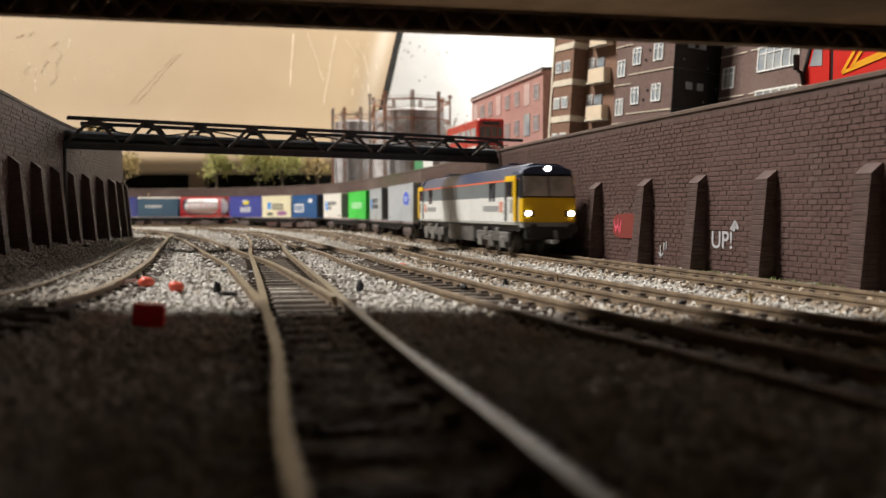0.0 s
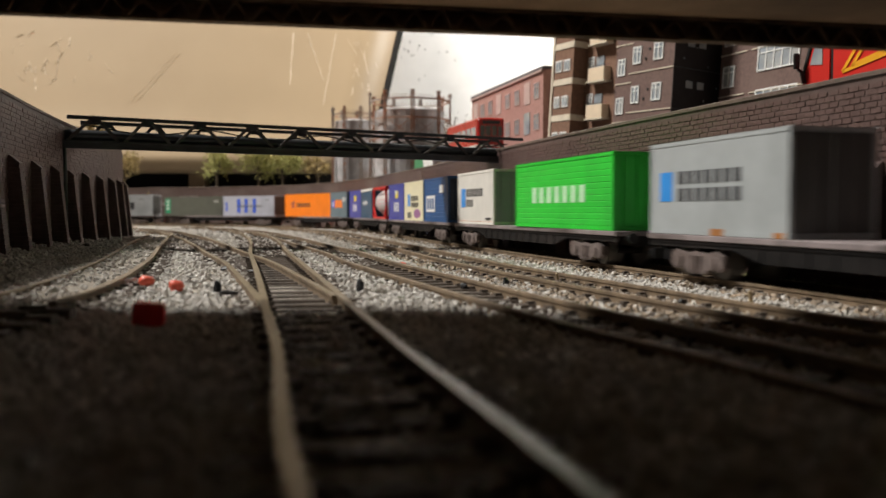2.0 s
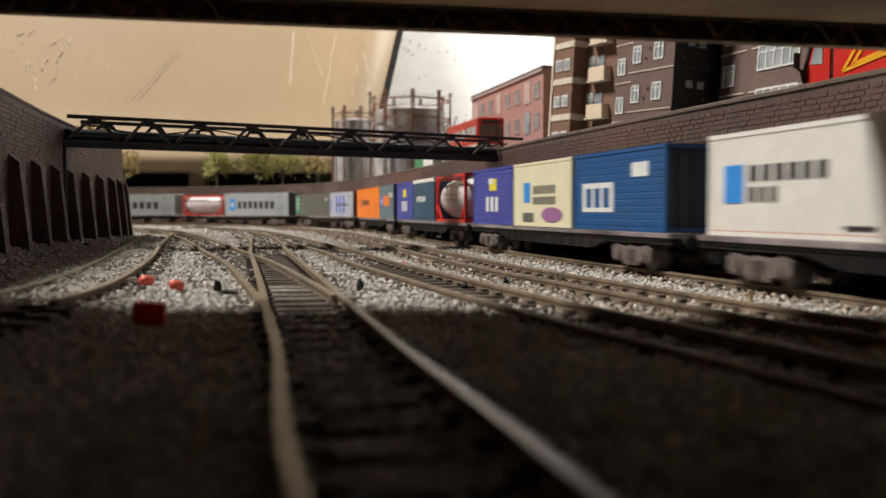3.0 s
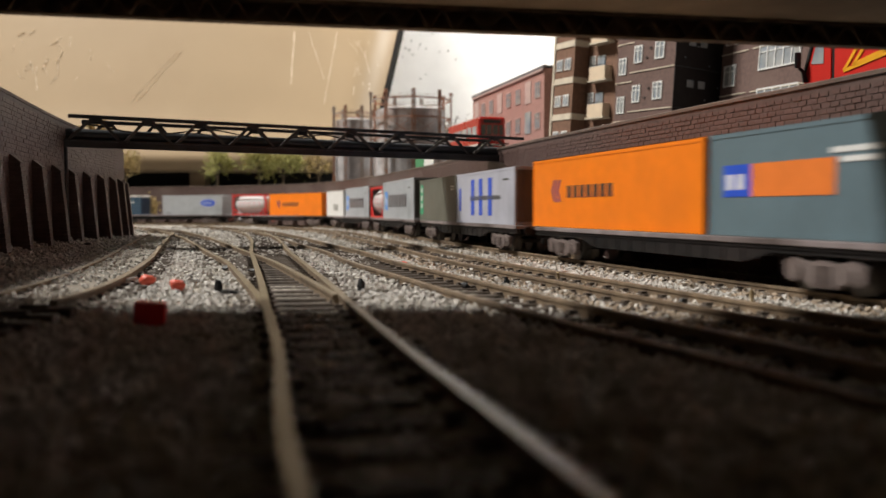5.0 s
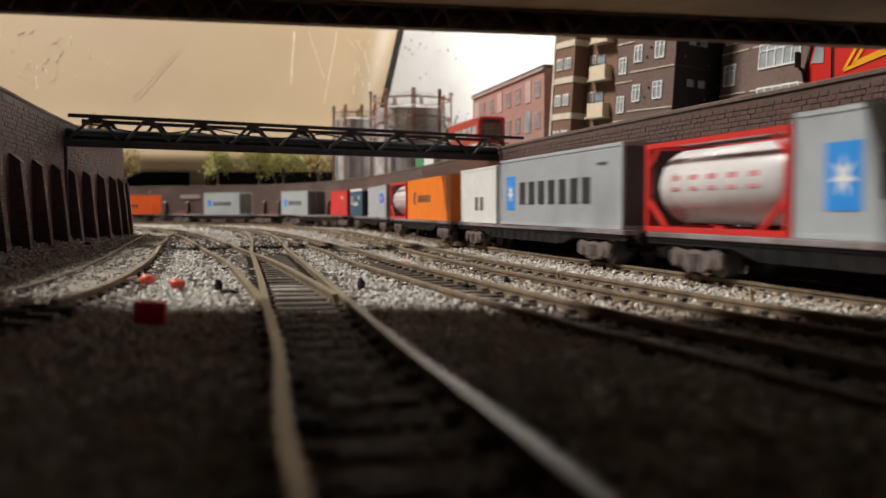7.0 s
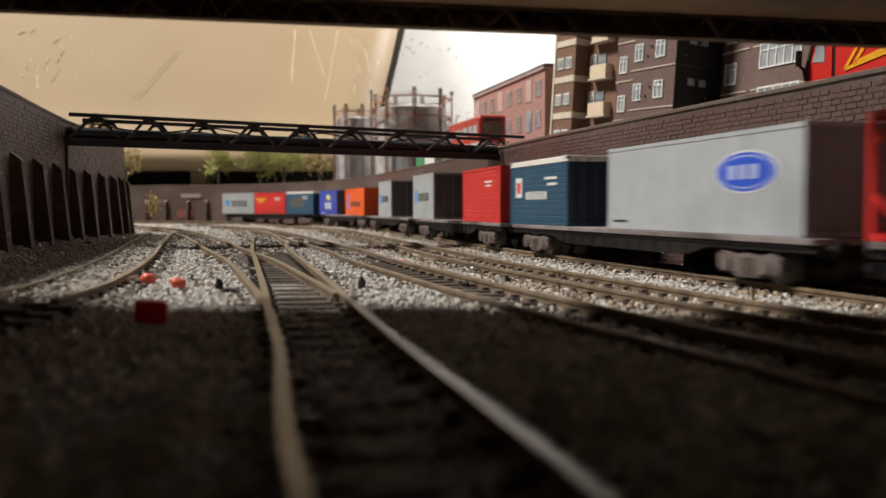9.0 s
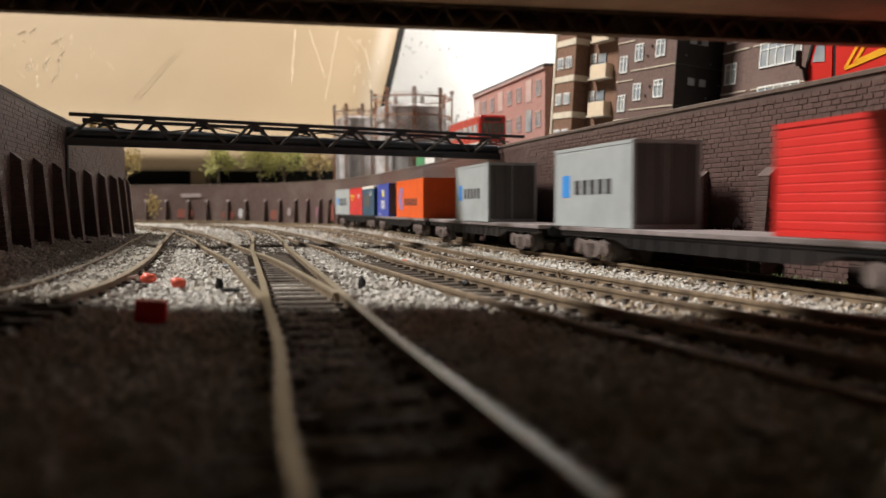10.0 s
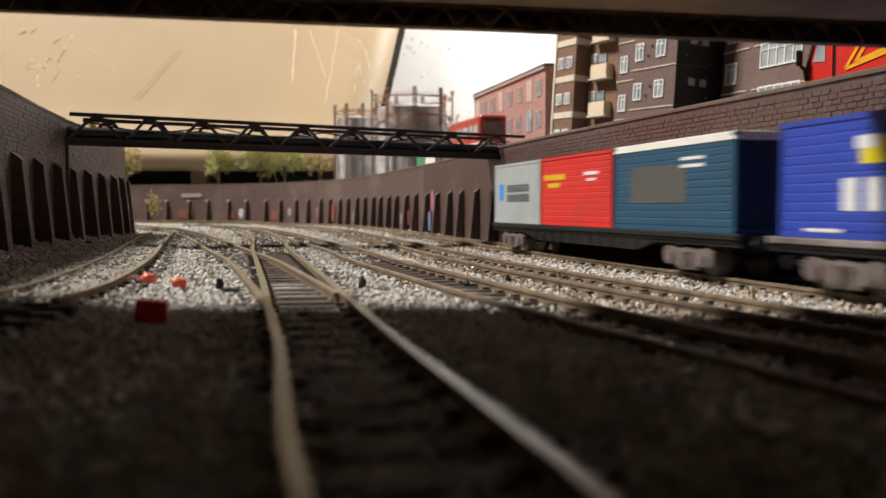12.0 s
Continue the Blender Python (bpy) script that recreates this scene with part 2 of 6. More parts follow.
def track(points, label, near=(-200, 330), sink=0.0, flare=0.0, rails=((-4.95, -900), (4.95, -900))):
    """Rails and sleepers along a plan line; sink buries it, flare widens the worn near end; each rail is its offset and the y at which it begins."""
    line = [Vector((p.x, p.y, ground_z(p.x, p.y) - COVER - sink + (1.1 * smooth_step(99, 92, p.y) if sink > 0.5 else 0))) for p in curve(points, 3.0)]
    th = empty("track", pose(0, 0, 0), label, "railway track", "tracks of the yard", "structure")
    for off, begin in rails:
        bm = bmesh.new()
        own = []
        for i in range(len(line)):
            p, d, right = along(line, i)
            if p.y < begin:
                continue
            own.append(p + right * (off + math.copysign(flare * (0.35 if off > 0 else 1.0) * smooth_step(75, 40, p.y), off)))
        sweep(bm, own, RAIL_SHAPE)
        for f in bm.faces:
            if f.normal.z > 0.8 and f.calc_center_median().z > 1.5:
                f.material_index = 1
        part("rail", bm, [RAIL, RAILHEAD_WORN if flare else RAILHEAD], th)
    SLEEPER_JOBS.append((th, [p for p in line if p.y > near[0]], near))
    return th


TRACK_A = [(26, -100), (8.5, -10), (4.4, 14), (0.6, 33.5), (-0.8, 39.4), (-3.7, 51.3), (-9, 73.5), (-15, 99), (-22, 130), (-36, 190), (-47.5, 239), (-67.5, 330), (-91, 420), (-124, 520)]
TRACK_A_LEFT = [(-3.7, 51.3), (-9, 73.5), (-15, 99), (-26, 137), (-42.3, 190), (-59.5, 238), (-81.5, 301), (-111, 380), (-158, 470), (-215, 590)]
TRACK_B = [(-34, -60), (-44, 50), (-50.7, 110), (-54.4, 131), (-59.3, 152), (-70.5, 195), (-89, 259), (-113, 343), (-132, 407), (-178, 510), (-250, 620)]
TRACK_C = [(66, -60), (47, 20), (35, 50), (29.5, 65), (25.5, 76), (17.6, 94), (7.8, 121), (-3.5, 156), (-17, 200), (-28, 245), (-45, 300), (-72, 390), (-110, 490), (-180, 620)]
TRACK_D = [(140, -60), (85, 20), (62, 62), (46.5, 91.6), (37.8, 113), (14, 189), (-1, 250), (-12, 300), (-36, 400), (-60, 500), (-96, 590), (-150, 670), (-250, 740), (-420, 800)]
track(TRACK_A, "weathered track with dark sleepers in ash ballast", flare=1.1)
track(TRACK_A_LEFT, "curved turnout branch with weathered rails and dark sleepers", near=(195, 330), sink=0.06, flare=1.1, rails=((-4.95, 84), (4.95, 111)))
track(TRACK_B, "weathered siding track half buried in ballast", sink=0.7, rails=((-4.95, 97), (4.95, 97)))
track(TRACK_C, "rusty curving track with dark sleepers in ballast")
track(TRACK_D, "rusty running line laid beside the freight line")
track([on_line(s) for s in range(-900, 1700, 40)], "rusty freight line at the foot of the brick wall")

# ---- retaining walls ----
RIGHT_WALL = [(150, -120), (113, 10), (85.5, 108), (74.6, 147.6), (68.1, 171.2), (56.4, 209.4), (38.6, 271.8), (29.0, 307), (18.5, 352), (-3.5, 452), (-28, 545.5), (-60, 655), (-105, 762), (-160, 835), (-225, 880), (-310, 915), (-430, 940), (-700, 950)]
LEFT_WALL = [(-20, -130), (-52, 0), (-80, 120), (-94.9, 186.8), (-102.5, 217.6), (-112.8, 262.3), (-128, 338), (-137, 376)]
WALL_TOP = 37.0


def wall_body(name, points, z0, z1, thick, side, label):
    """A coursed retaining wall: body, coping; its face lies on the plan line, its bulk to that side (+1 right, -1 left)."""
    line = curve(points, 4.0)
    th = empty(name, pose(0, 0, 0), label, "brick wall", kind="structure")
    bm = bmesh.new()
    sweep(bm, line, [(0, z0), (side * thick, z0), (side * thick, z1 - 0.9), (0, z1 - 0.9)])
    part("wall_body", bm, WALL, th)
    bm = bmesh.new()
    sweep(bm, line, [(-side * 0.35, z1 - 0.9), (side * (thick + 0.3), z1 - 0.9), (side * (thick + 0.3), z1 - 0.1), (side * thick, z1), (0, z1), (-side * 0.35, z1 - 0.2)])
    part("coping", bm, COPING, th)
    return th, line


def buttress_mesh(side, h=21.5):
    """A tapering pier with a sloped cap. x: out of the wall, y: along it."""
    d0, d1, w = 4.4, 2.4, 3.7
    n = 21
    rings = []
    for k in range(n):
        za, zb = h * k / n, h * (k + 1) / n
        for z, cut in ((za, 0.14), (za + 0.14, 0.0), (zb - 0.1, 0.0), (zb, 0.14)):
            out = d0 + (d1 - d0) * (za + zb) / 2 / h - cut
            ww = w / 2 - cut
            rings.append([(0, -ww, z), (out, -ww, z), (out, ww, z), (0, ww, z)])
    rings.append([(0, -w / 2 - 0.1, h), (d1 + 0.15, -w / 2 - 0.1, h), (d1 + 0.15, w / 2 + 0.1, h), (0, w / 2 + 0.1, h)])
    rings.append([(0, -w / 2 - 0.1, h + 1.9), (0.5, -w / 2 - 0.1, h + 1.7), (0.5, w / 2 + 0.1, h + 1.7), (0, w / 2 + 0.1, h + 1.9)])
    bm = bmesh.new()
    vr = [[bm.verts.new(v) for v in r] for r in rings]
    for a, b in zip(vr, vr[1:]):
        for i in range(4):
            bm.faces.new((a[i], a[(i + 1) % 4], b[(i + 1) % 4], b[i]))
    bm.faces.new(vr[0][::-1])
    bm.faces.new(vr[-1])
    bmesh.ops.recalc_face_normals(bm, faces=bm.faces)
    me = bpy.data.meshes.new("buttress")
    bmesh.ops.scale(bm, vec=(MM, MM, MM), verts=bm.verts)
    bm.to_mesh(me)
    bm.free()
    me.materials.append(WALL)
    return me


BUTTRESS = buttress_mesh(1)


def nearest(line, x, y):
    return min(range(len(line)), key=lambda i: (line[i].x - x) ** 2 + (line[i].y - y) ** 2)


def buttresses(th, line, spots, out, z):
    for x, y in spots:
        p, d, right = along(line, nearest(line, x, y))
        n = right * out
        ob = new("buttress", BUTTRESS)
        ob.parent = th
        ob.matrix_local = pose(p.x * MM, p.y * MM, z * MM, 0, 0, math.degrees(math.atan2(n.y, n.x)))


right_wall, RIGHT_LINE = wall_body("wall_right", RIGHT_WALL, -3.0, WALL_TOP, 6.0, 1, "dark brown brick retaining wall with tapering buttresses and graffiti")
left_wall, LEFT_LINE = wall_body("wall_left", LEFT_WALL, 3.0, 39.6, 6.0, -1, "dark brown brick retaining wall in shade with buttresses")


def spots_along(line, marks):
    """Plan spots at given distances along a sampled line (4 mm steps)."""
    return [(line[round(m / 4)].x, line[round(m / 4)].y) for m in marks if round(m / 4) < len(line)]


NEAR_PIERS = (253, 280, 307, 331, 357, 382, 407, 435, 458, 482)
buttresses(right_wall, RIGHT_LINE, spots_along(RIGHT_LINE, NEAR_PIERS), -1, -2.0)
buttresses(right_wall, RIGHT_LINE, spots_along(RIGHT_LINE, range(509, 1487, 26)), -1, -2.0)
buttresses(left_wall, LEFT_LINE, [(float(np.interp(y, [q[1] for q in LEFT_WALL], [q[0] for q in LEFT_WALL])), y) for y in (130, 153, 176, 197, 221, 245, 265, 288, 309, 332, 352, 370)], 1, 2.2)


# ---- high ground behind the right wall, far ledge, backboards ----
def high_ground():
    bm = bmesh.new()
    line = curve(RIGHT_WALL, 12.0)
    inner = []
    for i in range(len(line)):
        p, d, r = along(line, i)
        inner.append(p + r * 6.0)
    a = [bm.verts.new((p.x, p.y, 36.4)) for p in inner]
    b = [bm.verts.new((1400, max(-150.0, min(1060.0, p.y + 300)) if p.x > -200 else 1060, 36.4)) if p.x > -60 else bm.verts.new((p.x + 40, 1060, 36.4)) for p in inner]
    for i in range(len(a) - 1):
        bm.faces.new((a[i], a[i + 1], b[i + 1], b[i]))
    bmesh.ops.recalc_face_normals(bm, faces=bm.faces)
    return tagged(part("pavement", bm, shader("road_grey", (0.09, 0.088, 0.085), 0.9, vary=0.2, grain=200, bump=0.3)), "grey street at the top of the retaining wall", "street", kind="structure")


high_ground()


def backboards():
    bm = bmesh.new()
    # leaning varnished sheet with a rolled foot; its right edge leans outward
    prof = [(1030, 62), (1010, 58), (1000, 62), (996, 68), (997, 76), (1003, 88), (1020, 140), (1060, 300), (1120, 520)]
    rows = []
    for y, z in prof:
        xr = -88 + (z - 60) * 0.21
        rows.append([bm.verts.new((-1200 + (xr + 1200) * i / 24, y, z)) for i in range(25)])
    for a, b in zip(rows, rows[1:]):
        for i in range(24):
            bm.faces.new((a[i], a[i + 1], b[i + 1], b[i]))
    bmesh.ops.recalc_face_normals(bm, faces=bm.faces)
    ob = empty("backdrop", pose(0, 0, 0), "varnished beige board with pale scratches leaning behind the layout", "backboard", kind="structure")
    sheet = part("board_sheet", bm, BEIGE, ob, smooth=True)
    mod = sheet.modifiers.new("thick", "SOLIDIFY")
    mod.thickness, mod.offset = 0.004, 0.0
    # dark edge strip along the right side of the sheet
    bm = bmesh.new()
    for (y0, z0), (y1, z1) in zip(prof[5:], prof[6:]):
        beam(bm, (-85 + (z0 - 60) * 0.21, y0, z0), (-85 + (z1 - 60) * 0.21, y1, z1), 8.0, 5.0)
    part("edge_strip", bm, BLACK, ob, "black board edge")
    # pale drips and scratches
    rnd = random.Random(12)
    lines = [(-175, 222, -177, 159, 1.5), (-158, 222, -147, 190, 1.7), (-147, 190, -138, 165, 1.3), (-125, 222, -131, 180, 1.2), (-131, 180, -140, 122, 1.3), (-307, 198, -364, 125, 0.7),
             (-312, 198, -372, 125, 0.5), (-104, 212, -91, 195, 1.4), (-91, 195, -86, 172, 1.0), (-112, 214, -99, 196, 1.0)]
    for _ in range(34):
        x, z = rnd.gauss(-475, 34), rnd.uniform(165, 232)
        lines.append((x, z, x + rnd.uniform(-9, 9), z - rnd.uniform(3, 16), rnd.uniform(0.6, 1.7)))
    for _ in range(12):
        x, z = rnd.uniform(-108, -76), rnd.uniform(150, 215)
        lines.append((x, z, x + rnd.uniform(-4, 4), z - rnd.uniform(3, 12), rnd.uniform(0.5, 1.2)))
    for x0, z0, x1, z1, w in lines:
        bm = bmesh.new()
        ya, yb = 1020 + (z0 - 140) * 0.25 - 2.1, 1020 + (z1 - 140) * 0.25 - 2.1
        n = 6
        last = None
        for k in range(n + 1):
            u = k / n
            p = (x0 + (x1 - x0) * u + 1.5 * noise.noise((k * 0.9, x0, 0)), ya + (yb - ya) * u, z0 + (z1 - z0) * u)
            if last:
                beam(bm, last, p, w * (0.5 + 0.4 * (k % 2)), 0.15)
            last = p
        part("scratch", bm, PALE_SCRATCH, ob)
    bm = boxes((-130, 1500, 1066, 1071, -10, 760))
    sky = tagged(part("backdrop", bm, WHITE_BOARD), "plain white board standing for the sky", "backboard", kind="structure")
    rnd = random.Random(21)
    for _ in range(22):
        x, z, r = rnd.gauss(-30, 22), rnd.gauss(206, 26), rnd.uniform(0.5, 1.5)
        part("stain_speck", boxes((x - r * 0.7, x + r * 0.7, 1065.6, 1066.4, z - r, z + r), bevel=0.2), STAIN_GREY, sky)
    # black sheet paints the darkness of the open gap under the board
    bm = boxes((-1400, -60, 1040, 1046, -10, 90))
    tagged(part("backdrop", bm, BLACK), "black sheet standing for the shaded gap below the leaning board", "backboard", kind="structure")
    bm = boxes((-293, -275, 1012, 1034, -1, 58))
    tagged(part("backdrop_post", bm, PLYWOOD), "brown wooden post in the gap under the board", "post", kind="structure")


PALE_SCRATCH = shader("pale_scratch", (0.86, 0.74, 0.57), 0.42, vary=0.1, grain=80, bump=0.1)
STAIN_GREY = shader("grey_stain", (0.42, 0.41, 0.39), 0.8, vary=0.3, grain=200, bump=0.1)
backboards()


# ---- card bridge over the camera ----
def card_bridge():
    th = empty("card_bridge", pose(0, 0, 0.0369, 0, 1.7, 0), "brown corrugated card bridge spanning the tracks", "bridge")
    # far edge runs from left wall to right wall
    a, b = Vector((-110, 113, 0)), Vector((104, 124, 0))
    d = (b - a).normalized()
    n = Vector((-d.y, d.x, 0))

    def slab(bm, back, front, z0, z1):
        vs = [bm.verts.new(v) for v in ((*(a - n * back).xy, z0), (*(b - n * back).xy, z0), (*(b - n * front).xy, z0), (*(a - n * front).xy, z0), (*(a - n * back).xy, z1), (*(b - n * back).xy, z1), (*(b - n * front).xy, z1), (*(a - n * front).xy, z1))]
        for q in ((3, 2, 1, 0), (4, 5, 6, 7), (0, 1, 5, 4), (1, 2, 6, 5), (2, 3, 7, 6), (3, 0, 4, 7)):
            bm.faces.new([vs[i] for i in q])
        bmesh.ops.recalc_face_normals(bm, faces=bm.faces)

    bm = bmesh.new()
    slab(bm, 260, 0, 3.0, 4.2)
    part("deck_sheet", bm, CARD, th)
    bm = bmesh.new()
    slab(bm, 2.6, 0.0, 2.6, 3.0)
    part("liner", bm, CARD_CUT, th)
    bm = bmesh.new()
    slab(bm, 1.9, 0.0, 0.0, 0.3)
    part("liner", bm, CARD_CUT, th)
    # added backing strip that stops light shining through between the flutes
    bm = bmesh.new()
    slab(bm, 0.5, -0.3, 0.05, 2.95)
    part("flute_light_stop", bm, CARD_CUT, th)
    # unseen sheet added behind the camera to keep out light from the rear
    part("rear_light_block", boxes((-62, 108, -133, -130, -38.5, 2.9)), CARD, th)
    # flutes seen at the cut edge
    bm = bmesh.new()
    L = (b - a).length
    steps = int(L / 0.45)
    rows = []
    for k in range(steps + 1):
        p = a + d * (k * 0.45)
        z = 1.45 + (0.95 + 0.35 * noise.noise((k * 0.06, 9, 0))) * math.sin(k * 0.45 / 3.9 * 2 * math.pi + 1.6 * noise.noise((k * 0.05, 2, 0))) + 0.3 * noise.noise((k * 0.3, 0, 0))
        j = 0.8 * noise.noise((k * 0.21, 4, 0))
        rows.append([bm.verts.new((*(p - n * (2.1 + j)).xy, z - 0.3)), bm.verts.new((*(p - n * (2.1 + j)).xy, z + 0.3)), bm.verts.new((*(p - n * 0.55).xy, z + 0.3)), bm.verts.new((*(p - n * 0.55).xy, z - 0.3))])
    for r, s in zip(rows, rows[1:]):
        for j in range(4):
            bm.faces.new((r[j], r[(j + 1) % 4], s[(j + 1) % 4], s[j]))
    part("fluting", bm, CARD_CUT, th, "torn corrugated card edge")
    return th


card_bridge()


# ---- room that holds the layout ----
def room():
    for name, r in (("wall_north", (-3200, 3200, 3000, 3100, -1000, 2500)), ("wall_south", (-3200, 3200, -3100, -3000, -1000, 2500)),
                    ("wall_east", (3000, 3100, -3000, 3000, -1000, 2500)), ("wall_west", (-3100, -3000, -3000, 3000, -1000, 2500))):
        tagged(part(name, boxes(r), PLASTER), "drab plastered room wall", "wall", kind="structure")
    tagged(part("ceiling", boxes((-3200, 3200, -3200, 3200, 2500, 2550)), PLASTER), "drab plastered ceiling", "ceiling", kind="structure")
    tagged(part("floor", boxes((-3200, 3200, -3200, 3200, -1050, -1000)), PLYWOOD), "brown wooden room floor", "floor", kind="structure")


room()


# ---- the freight train ----
DECK_Z = 8.6
RAIL_Z = 0.6
WAGON_STEEL = shader("wagon_steel", (0.009, 0.008, 0.008), 0.7, vary=0.35, grain=300, bump=0.2, stain=(0.022, 0.017, 0.016), stain_scale=50, spec=0.2)
DECK_STEEL = shader("deck_steel", (0.25, 0.21, 0.21), 0.6, vary=0.25, grain=300, bump=0.2, stain=(0.08, 0.06, 0.055), stain_scale=40)
BOGIE_GREY = shader("bogie_casting", (0.17, 0.135, 0.125), 0.65, vary=0.3, grain=500, bump=0.3, stain=(0.09, 0.06, 0.05), stain_scale=80)
WHEEL_STEEL = shader("wheel_steel", (0.20, 0.185, 0.17), 0.4, 0.6, vary=0.2, grain=300, bump=0.05)
RUBBER = shader("black_plastic", (0.012, 0.012, 0.013), 0.5, vary=0.2, grain=300, bump=0.1)


def paint(name, c, rough=0.42, dirt=0.3):
    return shader(name, c, rough, vary=0.06, grain=250, bump=0.06, stain=tuple(v * (1 - dirt) + 0.03 * dirt for v in c), stain_at=0.66, stain_scale=45)


SILVER = paint("silver_grey_paint", (0.44, 0.465, 0.49))
PALE_GREY = paint("pale_grey_paint", (0.40, 0.43, 0.44))
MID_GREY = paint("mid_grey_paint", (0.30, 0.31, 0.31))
GREEN = paint("bright_green_paint", (0.03, 0.62, 0.05), 0.35)
CREAM = paint("cream_white_paint", (0.84, 0.81, 0.75), dirt=0.15)
PICTURE_CREAM = paint("warm_cream_paint", (0.80, 0.74, 0.52), dirt=0.12)
DEEP_BLUE = paint("deep_blue_paint", (0.015, 0.09, 0.26))
ROYAL_BLUE = paint("royal_blue_paint", (0.035, 0.07, 0.42))
PURPLE_BLUE = paint("purple_blue_paint", (0.06, 0.075, 0.36))
TEAL = paint("dark_teal_paint", (0.024, 0.085, 0.15))
SHADED_NAVY = paint("shaded_navy", (0.010, 0.020, 0.042))
ORANGE = paint("orange_paint", (0.95, 0.23, 0.010), 0.38, dirt=0.12)
ORANGE_RED = paint("orange_red_paint", (0.85, 0.12, 0.015), 0.38, dirt=0.12)
RED = paint("red_paint", (0.66, 0.035, 0.03), 0.4)
SLATE = paint("blue_grey_paint", (0.13, 0.19, 0.22))
OLIVE = paint("grey_green_paint", (0.13, 0.135, 0.11))
IFF_GREY = paint("lilac_grey_paint", (0.46, 0.47, 0.54))
TANK_WHITE = paint("tank_white", (0.62, 0.60, 0.60), 0.3)
WHITE = paint("white_mark", (0.78, 0.78, 0.76), dirt=0.1)
DARK_INK = paint("dark_mark", (0.035, 0.035, 0.04), dirt=0.1)
PALE_INK = paint("pale_blue_mark", (0.46, 0.52, 0.74), dirt=0.1)
DEEP_INK = paint("deep_violet_blue_mark", (0.012, 0.012, 0.16), dirt=0.1)
BLUE_INK = paint("blue_mark", (0.03, 0.10, 0.62), dirt=0.1)
SKY_INK = paint("sky_blue_mark", (0.04, 0.29, 0.78), dirt=0.1)
YELLOW_INK = paint("yellow_mark", (0.85, 0.70, 0.03), dirt=0.1)
GREEN_INK = paint("green_mark", (0.02, 0.42, 0.20), dirt=0.1)
DULL_INK = paint("grey_patch_and_shaded_end", (0.10, 0.10, 0.095), dirt=0.1)
PURPLE_INK = paint("purple_mark", (0.35, 0.15, 0.32), dirt=0.1)
RED_INK = paint("red_mark", (0.70, 0.06, 0.05), dirt=0.1)
ORANGE_INK = paint("orange_mark", (0.85, 0.22, 0.04), dirt=0.1)
WIDE = 16.4


def marks(th, L, H, rows):
    """Flat plain shapes on the camera's side: (shape, x, z, width, height, paint); x from the body's middle, z from its foot."""
    for layer, (shape, x, z, w, h, m) in enumerate(rows):
        bm = bmesh.new()
        y = -WIDE / 2 + 0.03 - 0.015 * layer
        if shape == "bar":
            box(bm, x - w / 2, x + w / 2, y, y + 0.1, z, z + h)
        elif shape == "oval":
            rim = [bm.verts.new((x + w / 2 * math.cos(a), y, z + h / 2 + h / 2 * math.sin(a))) for a in [2 * math.pi * i / 32 for i in range(32)]]
            f = bm.faces.new(rim)
            bmesh.ops.extrude_face_region(bm, geom=[f])
            bmesh.ops.translate(bm, verts=bm.verts[-32:], vec=(0, 0.1, 0))
            bmesh.ops.recalc_face_normals(bm, faces=bm.faces)
        elif shape == "star":
            pts = [(x + (w / 2 if i % 2 == 0 else w / 5.5) * math.sin(math.pi * i / 7), z + h / 2 + (h / 2 if i % 2 == 0 else h / 5.5) * math.cos(math.pi * i / 7)) for i in range(14)]
            bm.faces.new([bm.verts.new((a, y - 0.02, b)) for a, b in pts])
            bmesh.ops.recalc_face_normals(bm, faces=bm.faces)
        elif shape == "left_arrow":
            for k in range(2):
                o = k * w * 0.45
                vs = [(x - w / 2 + o, z + h / 2), (x - w / 2 + o + w * 0.28, z + h), (x - w / 2 + o + w * 0.5, z + h), (x - w / 2 + o + w * 0.22, z + h / 2), (x - w / 2 + o + w * 0.5, z), (x - w / 2 + o + w * 0.28, z)]
                f = bm.faces.new([bm.verts.new((a, y, b)) for a, b in vs])
                got = bmesh.ops.extrude_face_region(bm, geom=[f])
                bmesh.ops.translate(bm, verts=[v for v in got["geom"] if isinstance(v, bmesh.types.BMVert)], vec=(0, 0.06, 0))
            bmesh.ops.recalc_face_normals(bm, faces=bm.faces)
        elif shape == "blocks":
            n = max(2, round(w / (h * 1.2)))
            for k in range(n):
                x0 = x - w / 2 + k * w / n
                box(bm, x0, x0 + w / n * 0.62, y, y + 0.1, z, z + h)
        part("marking", bm, m, th)


